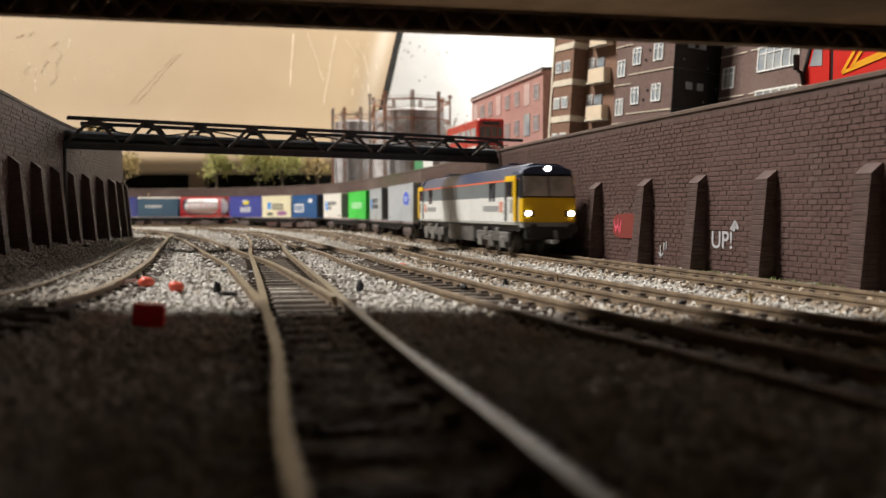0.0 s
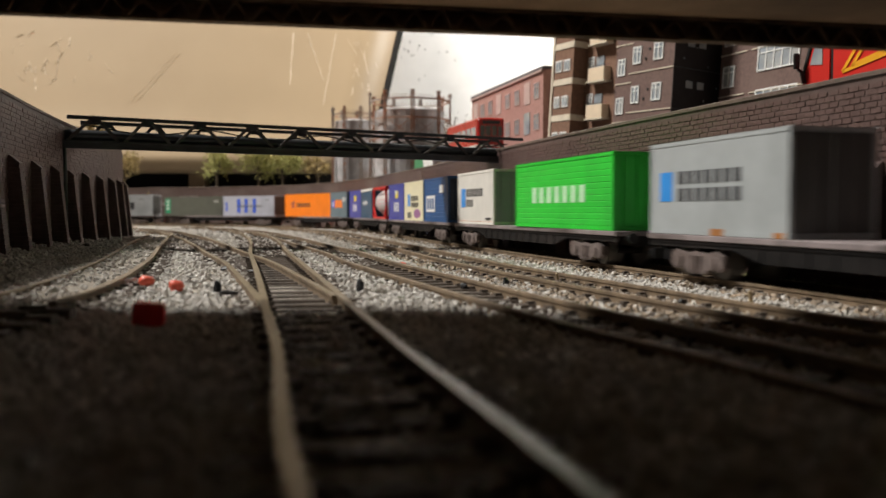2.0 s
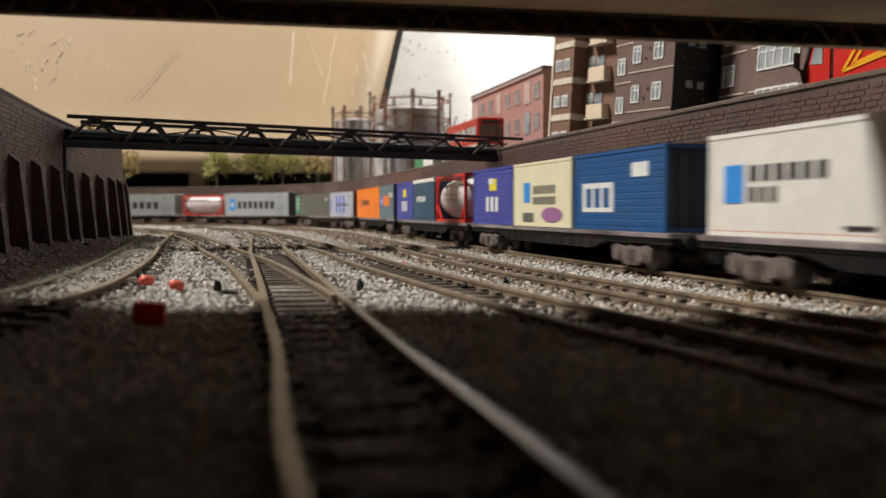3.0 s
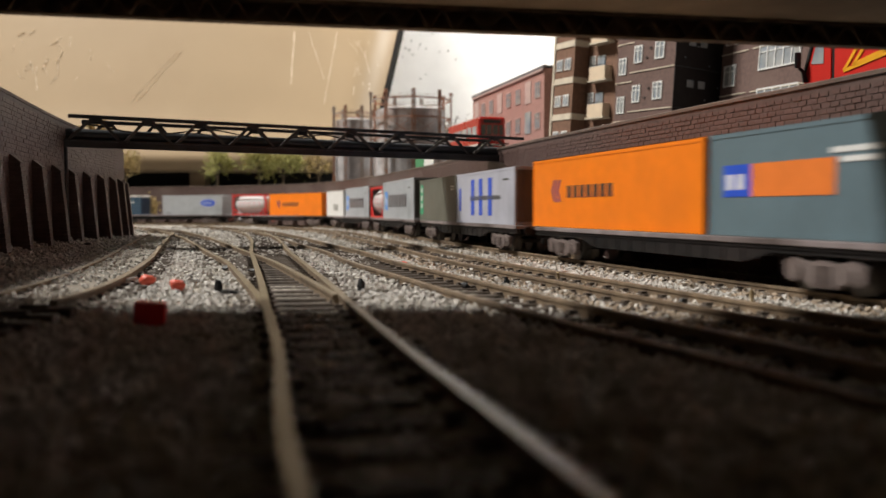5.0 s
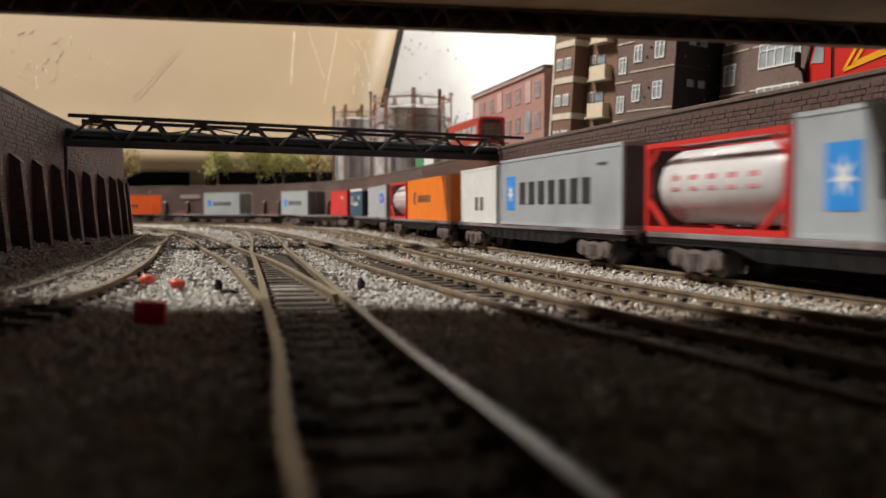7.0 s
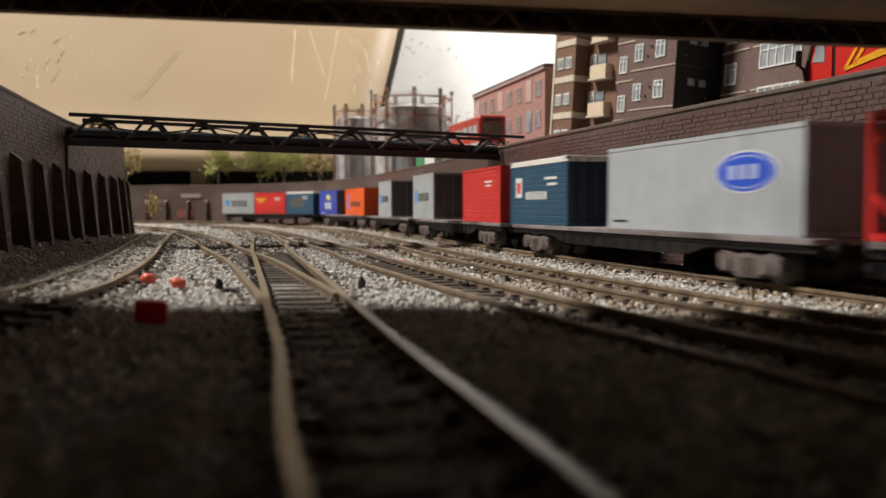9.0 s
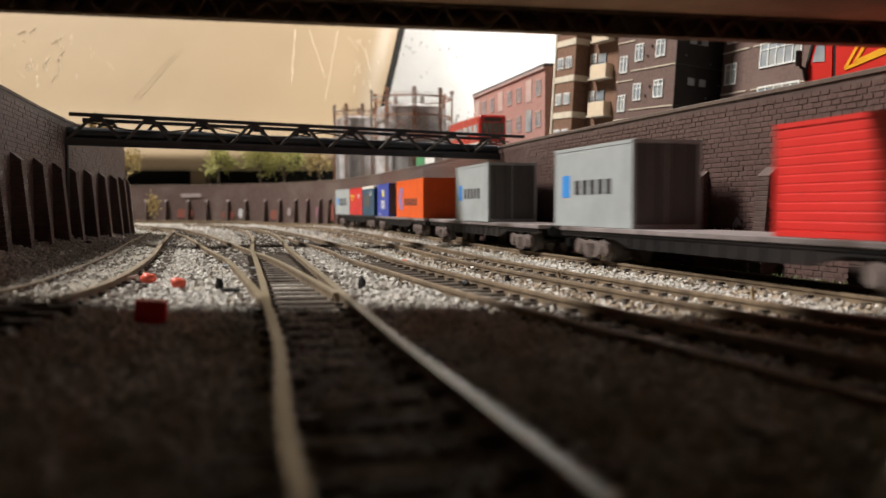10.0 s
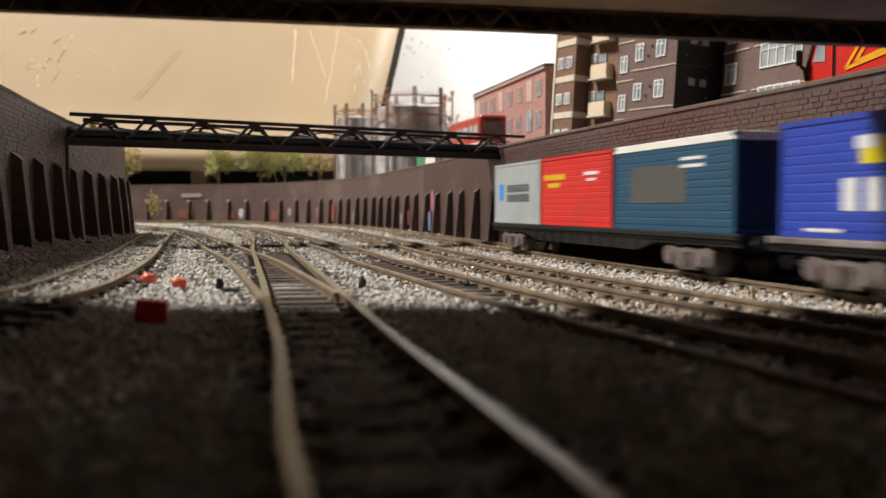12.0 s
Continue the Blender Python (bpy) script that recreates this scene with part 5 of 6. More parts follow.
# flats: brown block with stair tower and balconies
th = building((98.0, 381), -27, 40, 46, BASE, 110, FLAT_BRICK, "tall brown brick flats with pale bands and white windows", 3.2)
for k in range(6):
    z = 3.3 + 18 * k
    part("band", boxes((-30, 0.0, -0.4, 0.0, z - 0.25, z + 0.2)), STONE_BAND, th, "thin pale band")
    part("stair_band", boxes((-40, -28, -0.4, 0.0, z - 4.4, z - 3.95)), STONE_BAND, th, "thin pale band")
    part("side_band", boxes((0.3, 0.5, 0.3, 45, z - 0.2, z + 0.2)), IRON, th)
    for x, up, w, p in ((-10.0, 4.2, 6.2, PANE_WARM if k == 3 else None), (-24.5, 4.0, 5.6, None), (-35.3, -0.4, 5.4, None)):
        window(th, x, z + up, w, 7.8, 2, p)
    for x in (-16, -18.6):
        bm = bmesh.new()
        zv = z + (9.6 if x > -17 else 5.6)
        rod(bm, (x, -0.4, zv), (x, 0.1, zv), 0.6, 10)
        part("vent", bm, RUBBER, th)
    for y in (9, 15.5):
        part("side_window", boxes((0.3, 0.6, y - 1.9, y + 1.9, z + 9.4, z + 12.6)), PANE, th)
    rnd = random.Random(40 + k)
    for _ in range(5):
        yy, zz = rnd.uniform(4, 40), z + rnd.uniform(1, 15)
        part("paint_fleck", boxes((0.3, 0.45, yy, yy + rnd.uniform(0.4, 1.2), zz, zz + rnd.uniform(0.4, 1.0))), PANE, th)
    # balcony recess and tower beyond
    bx = (-62, -42.5)
    part("balcony_panel", boxes((bx[0] + 6, bx[1] - 1, -4.4, -3.6, z - 1.4, z + 5.0), bevel=0.15), BALCONY, th, "cream balcony front")
    part("balcony_cheek", boxes((bx[1] - 1.8, bx[1] - 1.0, -3.6, 0, z - 1.4, z + 5.0)), BALCONY, th)
    part("balcony_slab", boxes((bx[0] + 5, bx[1], -4.6, 0, z - 2.1, z - 1.4)), STONE_BAND, th)
    part("balcony_rail", boxes((bx[0] + 6, bx[1] - 1, -4.2, -3.8, z + 5.5, z + 5.8)), IRON, th)
    part("balcony_door", boxes((-55, -49, -0.5, 0.2, z - 0.8, z + 11)), PANE, th)
    window(th, -59, z + 4.0, 4.6, 7.5, 2)
    part("tower_band", boxes((-81, -63.6, -8.4, -8.0, z - 1.8, z + 1.2)), STONE_BAND, th, "cream band on the stair tower")
    part("tower_band", boxes((-63.6, -63.2, -8.0, 0, z - 1.8, z + 1.2)), STONE_BAND, th)
    for x in (-68.6, -75.6):
        fr = boxes((x - 2.6, x + 2.6, -8.5, -8.0, z + 5, z + 10.6))
        w_ = part("tower_window", fr, FRAME_WHITE, th, "white tower window")
        for o in (-1.2, 1.2):
            part("pane", boxes((x + o - 0.9, x + o + 0.9, -8.65, -8.4, z + 5.6, z + 10)), PANE, w_)
# near-black skin puts the shade of this unlit gable into its colour
part("gable", boxes((0.0, 0.3, 0.0, 46, -4, 110)), shader("shaded_gable_black", (0.016, 0.012, 0.011), 0.6, vary=0.3, grain=200, bump=0.1), th, "gable end with its shade painted black")
part("stair_tower", boxes((-80, -63.6, -8.0, 34, 0, 112)), WARM_BRICK, th, "warm brown stair tower")
part("tower_edge", boxes((-81.4, -80, -8.6, 34, 0, 112)), STONE_BAND, th, "cream tower edge")
part("balcony_wall", boxes((-63.6, -40, 0, 30, 0, 110)), WARM_BRICK, th)

th = building((120.4 + 0.309 * 118, 388 - 0.951 * 118), -18, 118, 60, BASE, 110, FLAT_BRICK, "long brown brick flats with wide white windows", 3.6)
for k in range(6):
    z = 3.3 + 18 * k
    for xa, xb in ((-118, -100), (-97, -52), (-49, 0)):
        part("band", boxes((xa, xb, -0.4, 0.0, z + 2.6, z + 3.05)), STONE_BAND, th, "thin pale band")
    for x, up, w, h, l in ((-111.5, 6.6, 8.0, 9.2, 2), (-80, 11.0, 25, 10.5, 5), (-56, 6.6, 8, 9.2, 2), (-34, 11.0, 22, 10.5, 5), (-10, 6.6, 8, 9.2, 2)):
        window(th, x, z + up, w, h, l)

# ---- vehicles on the street ----
BUS_RED = paint("bus_red", (0.38, 0.014, 0.012), 0.3, dirt=0.15)
LORRY_RED = paint("lorry_red", (0.62, 0.03, 0.022), 0.35, dirt=0.12)


def bus(x, y, heading):
    th = empty("bus", pose(x * MM, y * MM, BASE * MM, 0, 0, heading), "red double-decker bus on the street above the wall", "bus")
    part("body", boxes((0, 70, 0, 17, 2.6, 33.0), bevel=1.0), BUS_RED, th)
    part("waist_band", boxes((-0.1, 70.1, -0.1, 17.1, 15.6, 16.6)), CREAM, th, "cream waist band")
    for zz in (8.5, 22.0):
        part("front_window", boxes((-0.3, 0.3, 1.6, 15.4, zz, zz + 6.2), bevel=0.1), GLASS_DARK, th)
        for k in range(6):
            for yy in (0.0, 17.0):
                part("side_window", boxes((4 + k * 10.8, 12.6 + k * 10.8, yy - 0.25, yy + 0.25, zz, zz + 5.6), bevel=0.1), PANE, th)
    for yy in (4.6, 8.5, 12.4):
        part("window_bar", boxes((-0.5, -0.2, yy - 0.25, yy + 0.25, 22.0, 28.2)), BUS_RED, th)
    part("destination_blind", boxes((-0.35, 0.2, 3, 14, 29.2, 31.2)), RUBBER, th)
    for xx in (13, 54):
        for yy in (1.6, 15.4):
            bm = bmesh.new()
            rod(bm, (xx, yy - 1.4, 3.3), (xx, yy + 1.4, 3.3), 3.3, 18)
            part("wheel", bm, RUBBER, th)
    return th


bus(38, 534, 105)


def lorry(x, y, heading):
    th = empty("lorry", pose(x * MM, y * MM, BASE * MM, 0, 0, heading), "bright red lorry with yellow chevron lines beside the wall", "lorry")
    # cab with a raked screen
    bm = bmesh.new()
    side = [(-0.6, 1.0), (8.2, 1.0), (8.2, 22.0), (4.2, 22.0), (2.6, 17.6), (-0.4, 9.2)]
    near_, far_ = [bm.verts.new((px, 0.0, pz)) for px, pz in side], [bm.verts.new((px, 17.0, pz)) for px, pz in side]
    bm.faces.new(near_[::-1])
    bm.faces.new(far_)
    for k in range(6):
        bm.faces.new((near_[k], near_[(k + 1) % 6], far_[(k + 1) % 6], far_[k]))
    bmesh.ops.recalc_face_normals(bm, faces=bm.faces)
    bmesh.ops.bevel(bm, geom=list(bm.edges), offset=0.35, segments=2, affect="EDGES")
    part("cab", bm, LORRY_RED, th, "red cab")
    bm = bmesh.new()
    beam(bm, (0.1, -0.12, 9.0), (3.2, -0.12, 17.8), 0.35, 0.7)
    part("screen_pillar", bm, RUBBER, th, "black screen pillar")
    bm = bmesh.new()
    glass = [bm.verts.new(v) for v in ((2.0, -0.14, 10.6), (5.8, -0.14, 10.2), (5.8, -0.14, 16.2), (4.0, -0.14, 16.2))]
    bm.faces.new(glass)
    bmesh.ops.extrude_face_region(bm, geom=list(bm.faces))
    bmesh.ops.translate(bm, verts=bm.verts[-4:], vec=(0, 0.3, 0))
    bmesh.ops.recalc_face_normals(bm, faces=bm.faces)
    part("cab_window", bm, PANE, th, "grey cab window")
    part("air_gap", boxes((8.0, 8.8, 0.3, 16.4, 3.6, 21)), RUBBER, th, "black cab gap")
    part("body", boxes((8.8, 80, -0.2, 17.2, 1.4, 25), bevel=0.4), LORRY_RED, th, "red box body")
    AMBER = paint("amber_line", (0.85, 0.40, 0.02))
    for a, b in (((12.0, 7.6), (17.4, 14.5)), ((14.6, 8.4), (19.6, 14.5)), ((12.0, 7.6), (34, 11.5)), ((14.6, 8.6), (34, 12.8))):
        bm = bmesh.new()
        beam(bm, (a[0], -0.25, a[1]), (b[0], -0.25, b[1]), 0.3, 0.75)
        part("stripe", bm, AMBER, th, "yellow chevron line")
    bm = bmesh.new()
    beam(bm, (0.3, -0.2, 6.6), (0.1, -0.6, 9.2), 0.9, 0.9)
    beam(bm, (0.1, -0.6, 9.2), (-0.3, -1.6, 9.9), 0.6, 0.6)
    box(bm, -0.7, 0.2, -2.8, -1.2, 9.9, 13.6, 0.3)
    part("mirror", bm, RUBBER, th, "black wing mirror")
    bm = bmesh.new()
    beam(bm, (0.9, 8.5, 13.6), (2.2, 8.5, 17.0), 14.6, 0.5)
    part("windscreen", bm, GLASS_DARK, th)
    for xx in (4, 60, 70):
        for yy in (2.4, 14.6):
            bm = bmesh.new()
            rod(bm, (xx, yy - 1.6, 3.3), (xx, yy + 1.6, 3.3), 3.3, 18)
            part("wheel", bm, RUBBER, th)
    return th


lorry(85.4, 207.5, -69.2)

# hoarding glimpsed under the bridge
th = empty("hoarding", pose(-0.012, 0.60, BASE * MM, 0, 0, 105), "green and white street hoarding behind the wall", "hoarding")
part("panel", boxes((0, 26, 0, 1, 0, 17)), paint("hoarding_green", (0.06, 0.26, 0.12)), th, "green panel")
part("panel", boxes((-26, -0.3, 0, 1, 0, 14)), WHITE, th, "white panel")
part("panel", boxes((-26, -0.3, -0.3, 0, 2, 4)), ORANGE_INK, th, "orange line")

# ---- trees ----
LEAF = shader("olive_leaf_flock", (0.36, 0.35, 0.12), 0.9, vary=0.5, grain=500, bump=0.3, stain=(0.46, 0.40, 0.16), stain_scale=60)
LEAF_TAN = shader("tan_leaf_flock", (0.40, 0.30, 0.13), 0.9, vary=0.45, grain=500, bump=0.3, stain=(0.22, 0.20, 0.07), stain_scale=60)
BARK = shader("bark", (0.10, 0.075, 0.05), 0.9, vary=0.3, grain=400, bump=0.4)


def tree(x, y, base, height, spread, leaf, label, seed, count=900):
    rnd = random.Random(seed)
    th = empty("tree", pose(x * MM, y * MM, base * MM), label, "tree", "trees behind the far wall")
    bm = bmesh.new()
    rod(bm, (0, 0, 0), (0, 0, height * 0.5), height * 0.035, 7, height * 0.022)
    tips = []
    for k in range(11):
        a = rnd.uniform(0, 6.28)
        z0 = height * rnd.uniform(0.2, 0.5)
        tip = Vector((math.cos(a) * spread * rnd.uniform(0.3, 0.85), math.sin(a) * spread * rnd.uniform(0.3, 0.85), height * rnd.uniform(0.4, 0.95)))
        rod(bm, (0, 0, z0), tip, height * 0.016, 5, height * 0.006)
        tips.append(tip)
    part("trunk", bm, BARK, th, "thin brown trunk and limbs")
    verts, faces = [], []
    for _ in range(count):
        t = rnd.choice(tips)
        p = t + Vector((rnd.gauss(0, spread * 0.24), rnd.gauss(0, spread * 0.24), rnd.gauss(0, height * 0.10)))
        r = rnd.uniform(0.7, 1.7)
        q = Euler((rnd.uniform(0, 6), rnd.uniform(0, 6), rnd.uniform(0, 6))).to_matrix()
        i = len(verts)
        for v in ((r, 0, 0), (0, r, 0), (-r, 0, 0.2 * r), (0, -r, 0), (0, 0, r * 0.6)):
            verts.append((p + q @ Vector(v)) * MM)
        faces += [(i, i + 1, i + 4), (i + 1, i + 2, i + 4), (i + 2, i + 3, i + 4), (i + 3, i, i + 4), (i + 3, i + 2, i + 1, i)]
    me = bpy.data.meshes.new("crown")
    me.from_pydata(verts, [], faces)
    me.materials.append(leaf)
    ob = new("crown", me)
    ob.parent = th
    return th


OLIVE_TREE, TAN_TREE = "olive green model tree with a ragged crown", "tan autumn model tree with a ragged crown"
tree(-238, 925, BASE, 46, 15, LEAF, OLIVE_TREE, 1, 800)
tree(-196, 935, BASE, 44, 21, LEAF, OLIVE_TREE, 2, 1500)
tree(-170, 930, BASE, 46, 21, LEAF, OLIVE_TREE, 3, 1500)
tree(-128, 900, BASE, 42, 13, LEAF_TAN, TAN_TREE, 4, 500)
tree(-345, 950, BASE, 42, 16, LEAF_TAN, TAN_TREE, 5, 600)
tree(-288, 872, -1.0, 32, 7, LEAF_TAN, "thin dry tan sapling before the far wall", 6, 160)
tree(-170, 425, 30, 30, 10, LEAF_TAN, "yellowish shrub beyond the end of the shaded wall", 7, 420)
for x, y, h, sd in ((6, 1030, 92, 11), (24, 1035, 86, 12)):
    t_ = tree(x, y, BASE, h, 12, BARK, "bare grey distant tree behind the gasholder", sd, 60)


# ---- graffiti on the walls: thin paint patches ----
PINKISH = paint("pink_spray", (0.36, 0.13, 0.22), 0.7)
RUSTY = paint("rust_red_spray", (0.21, 0.065, 0.048), 0.7)
CHALK = paint("white_spray", (0.46, 0.46, 0.48), 0.7)
PALE_BLUE = paint("pale_blue_spray", (0.20, 0.26, 0.40), 0.7)
GREY_SPRAY = paint("grey_spray", (0.30, 0.25, 0.25), 0.7)


def wall_frame(line, mark, out, z=0.0, lift=0.3):
    """A frame on the wall's face: x runs along the face to the right as seen from the tracks, y up, z out."""
    i = min(round(mark / 4), len(line) - 2)
    p, d, right = along(line, i)
    n = right * out
    x = Vector((0, 0, 1)).cross(n)
    m = Matrix((x, Vector((0, 0, 1)), n)).transposed().to_4x4()
    m.translation = (p + n * lift + Vector((0, 0, z))) * MM
    return m


def patch(parent, m, w, h, mat, label=""):
    """An uneven sprayed patch."""
    bm = bmesh.new()
    n = 14
    vs = []
    for k in range(n):
        a = 2 * math.pi * k / n
        c, s = math.cos(a), math.sin(a)
        q = max(abs(c), abs(s))
        j = 1 + 0.12 * noise.noise((k * 1.7, w, h))
        vs.append(bm.verts.new((c / q * w / 2 * j, h / 2 + s / q * h / 2 * j, 0)))
    f = bm.faces.new(vs)
    r = bmesh.ops.extrude_face_region(bm, geom=[f])
    bmesh.ops.translate(bm, verts=[v for v in r["geom"] if isinstance(v, bmesh.types.BMVert)], vec=(0, 0, 0.08))
    bmesh.ops.recalc_face_normals(bm, faces=bm.faces)
    ob = part("graffiti", bm, mat, parent, label)
    ob.matrix_local = m
    return ob


def strokes(parent, m, lines, w, mat, label=""):
    bm = bmesh.new()
    for pts in lines:
        for (ax, ay), (bx, by) in zip(pts, pts[1:]):
            a, b = Vector((ax, ay, 0)), Vector((bx, by, 0))
            d = (b - a).normalized()
            s = Vector((-d.y, d.x, 0)) * w / 2
            vs = [bm.verts.new(v) for v in (a - s - d * w * 0.3, b - s + d * w * 0.3, b + s + d * w * 0.3, a + s - d * w * 0.3)]
            bm.faces.new(vs)
    r = bmesh.ops.extrude_face_region(bm, geom=list(bm.faces))
    bmesh.ops.translate(bm, verts=[v for v in r["geom"] if isinstance(v, bmesh.types.BMVert)], vec=(0, 0, 0.07))
    bmesh.ops.recalc_face_normals(bm, faces=bm.faces)
    ob = part("graffiti", bm, mat, parent, label)
    ob.matrix_local = m
    return ob


def lettering(parent, m, text, size, mat, label):
    data = bpy.data.curves.new("graffiti_text", "FONT")
    data.body, data.size, data.extrude, data.align_x = text, size * MM, 0.00004, "CENTER"
    data.offset = 0.00004
    tmp = new("graffiti", data)
    me = bpy.data.meshes.new_from_object(tmp.evaluated_get(bpy.context.evaluated_depsgraph_get()))
    bpy.data.objects.remove(tmp)
    me.materials.append(mat)
    ob = new("graffiti", me)
    ob.parent = parent
    ob.matrix_local = m
    ob["label"] = label
    return ob


def wall_art():
    R = lambda mark, z, lift=0.2: wall_frame(RIGHT_LINE, mark, -1, z, lift)
    patch(right_wall, R(369, 6.0), 14.0, 6.4, paint("red_panel", (0.20, 0.035, 0.026), 0.7), "faded red painted panel")
    strokes(right_wall, R(372, 6.4, 0.3), [[(-2, 4.4), (-1.2, 1.0), (0, 3.4), (1.2, 0.8), (2.0, 4.2)], [(-1.2, 2.4), (1.6, 2.6)], [(0.2, 4.6), (0.4, 1.6)]], 0.45, paint("hot_pink_spray", (0.75, 0.10, 0.16), 0.7), "pink sprayed scribble")
    lettering(right_wall, R(324, 5.0, 0.22), "UP!", 5.4, CHALK, "white sprayed word UP!")
    strokes(right_wall, R(319, 7.6, 0.2), [[(0.2, 1.4), (0.7, 2.9)], [(-0.7, 1.7), (0.6, 3.2), (1.6, 1.9)], [(-0.1, 2.1), (1.0, 2.2)]], 0.7, CHALK)
    strokes(right_wall, R(349, 1.6, 0.22), [[(-1.6, 3.0), (-1.2, 0.2), (-2.2, 1.2)], [(-1.2, 0.2), (-0.3, 1.2)], [(0.2, 2.0), (0.2, 3.8)], [(1.2, 2.2), (1.2, 4.0)]], 0.35, CHALK)
    for mark, z, w, h, c in ((1150, 3.0, 20, 9, RUSTY), (1094, 2.4, 16, 7, RUSTY), (1074, 3.2, 12, 9, CHALK), (1024, 2.0, 16, 9, RUSTY), (1000, 6.0, 6, 7, GREY_SPRAY),
                             (943, 3.0, 13, 11, PINKISH), (907, 2.0, 14, 14, RUSTY), (846, 2.0, 6, 8, GREY_SPRAY), (816, 2.0, 5, 10, RUSTY), (735, 3.0, 5, 8, GREY_SPRAY),
                             (694, 3.0, 5, 7, GREY_SPRAY), (673, 3.0, 6, 9, RUSTY), (612, 11.0, 7, 11, PINKISH), (620, 1.0, 6, 10, PALE_BLUE), (1140, 24, 26, 4, GREY_SPRAY)):
        patch(right_wall, R(mark - 13, z, 0.9), w, h, c, "faded sprayed paint patch")
    Lf = lambda mark, z: wall_frame(LEFT_LINE, mark, 1, z, 0.2)
    strokes(left_wall, Lf(376, 7.0), [[(0, 0), (0.3, 2.0), (-0.3, 4.0), (0.5, 6.0), (0.1, 8.6)], [(-0.8, 5), (0.8, 6)], [(-0.5, 2.6), (0.9, 3.6)]], 0.4, CHALK, "white sprayed scrawl")
    strokes(left_wall, Lf(352, 6.0), [[(-1.4, 0), (-0.6, 2.4), (0.4, 0.4), (1.4, 2.6)], [(-1.2, 3.6), (1.2, 4.0)], [(0.2, 4.4), (0.2, 5.6)]], 0.4, GREY_SPRAY)


wall_art()


# ---- loose things in the ballast ----
RED_PLASTIC = shader("red_plastic", (0.78, 0.016, 0.016), 0.4, vary=0.1, grain=200, bump=0.05)
PINK_PLASTIC = shader("coral_plastic", (0.75, 0.13, 0.08), 0.4, vary=0.1, grain=200, bump=0.05)


CHIP = shader("raw_wood_chip", (0.52, 0.40, 0.24), 0.8, vary=0.2, grain=300, bump=0.1)


def debris():
    x, y = -31.6, 93.6
    z = ground_z(x, y)
    bm = bmesh.new()
    box(bm, -1.6, 1.6, -1.2, 1.2, 0, 2.4, 0.12)
    for k in range(5):
        box(bm, -1.5 + k * 0.62, -1.15 + k * 0.62, -1.2, 1.2, 2.35, 2.52)
    ob = part("plastic_block", bm, RED_PLASTIC)
    ob.matrix_world = pose(x * MM, y * MM, (z - 0.15) * MM, 0, 4, 12)
    tagged(ob, "small dark red plastic block lying in the ballast", "debris")
    for x, y, s, lab in ((-47.6, 140, 1.3, "coral red plastic scrap lying in the ballast"), (-40.5, 132.5, 1.2, "coral red plastic scrap lying beside another"), (-9.0, 196, 1.1, "orange scrap lying between the rails")):
        bm = bmesh.new()
        bmesh.ops.create_icosphere(bm, subdivisions=2, radius=s)
        for v in bm.verts:
            v.co *= 1 + 0.35 * noise.noise(v.co * 0.9 + Vector((x, y, 0)))
            v.co.z *= 0.8
        ob = part("plastic_scrap", bm, PINK_PLASTIC, smooth=True)
        ob.matrix_world = pose(x * MM, y * MM, (ground_z(x, y) + s * 0.55) * MM, 20, 10, 40)
        tagged(ob, lab, "debris")
    bm = bmesh.new()
    beam(bm, (-4, 0, 0.3), (-0.4, 0.6, 0.9), 0.6, 0.5)
    ob = part("splinter", bm, WHITE)
    ob.matrix_world = pose(-0.0488, 0.1400, ground_z(-49, 140) * MM, 0, 0, 10)
    tagged(ob, "white plastic splinter lying in the ballast", "debris")
    bits = ((-33.3, 129, 1.1, 2.2), (-31.2, 127, 2.2, 0.8), (-12.3, 131, 0.95, 2.3), (-44, 178, 2.2, 1.1), (-37, 172, 2.4, 0.9), (3.6, 143, 1.1, 1.3), (11.5, 158, 0.9, 1.6), (-37.5, 220, 1.6, 1.2), (-100, 245, 1.6, 1.1), (33, 120, 1.0, 1.8))
    for x, y, w, h in bits:
        bm = bmesh.new()
        bmesh.ops.create_icosphere(bm, subdivisions=2, radius=1.0)
        for v in bm.verts:
            v.co *= 1 + 0.4 * noise.noise(v.co * 1.3 + Vector((x, y, 3)))
            v.co.x, v.co.y, v.co.z = v.co.x * w * 0.6, v.co.y * w * 0.5, v.co.z * h * 0.5
        ob = part("coal_lump", bm, RUBBER)
        ob.matrix_world = pose(x * MM, y * MM, (ground_z(x, y) + h * 0.35) * MM)
        tagged(ob, "small black lump lying in the pale ballast", "debris", "black lumps in the ballast")
    for x, y, h in ((44.6, 125, 2.4), (23, 172, 1.6)):
        bm = bmesh.new()
        beam(bm, (0, 0, 0), (-0.3, 0.2, h), 0.55, 0.4)
        ob = part("wood_chip", bm, CHIP)
        ob.matrix_world = pose(x * MM, y * MM, (ground_z(x, y) - 0.3) * MM, 0, 0, 30)
        tagged(ob, "pale wood chip standing beside the rail", "debris")


debris()


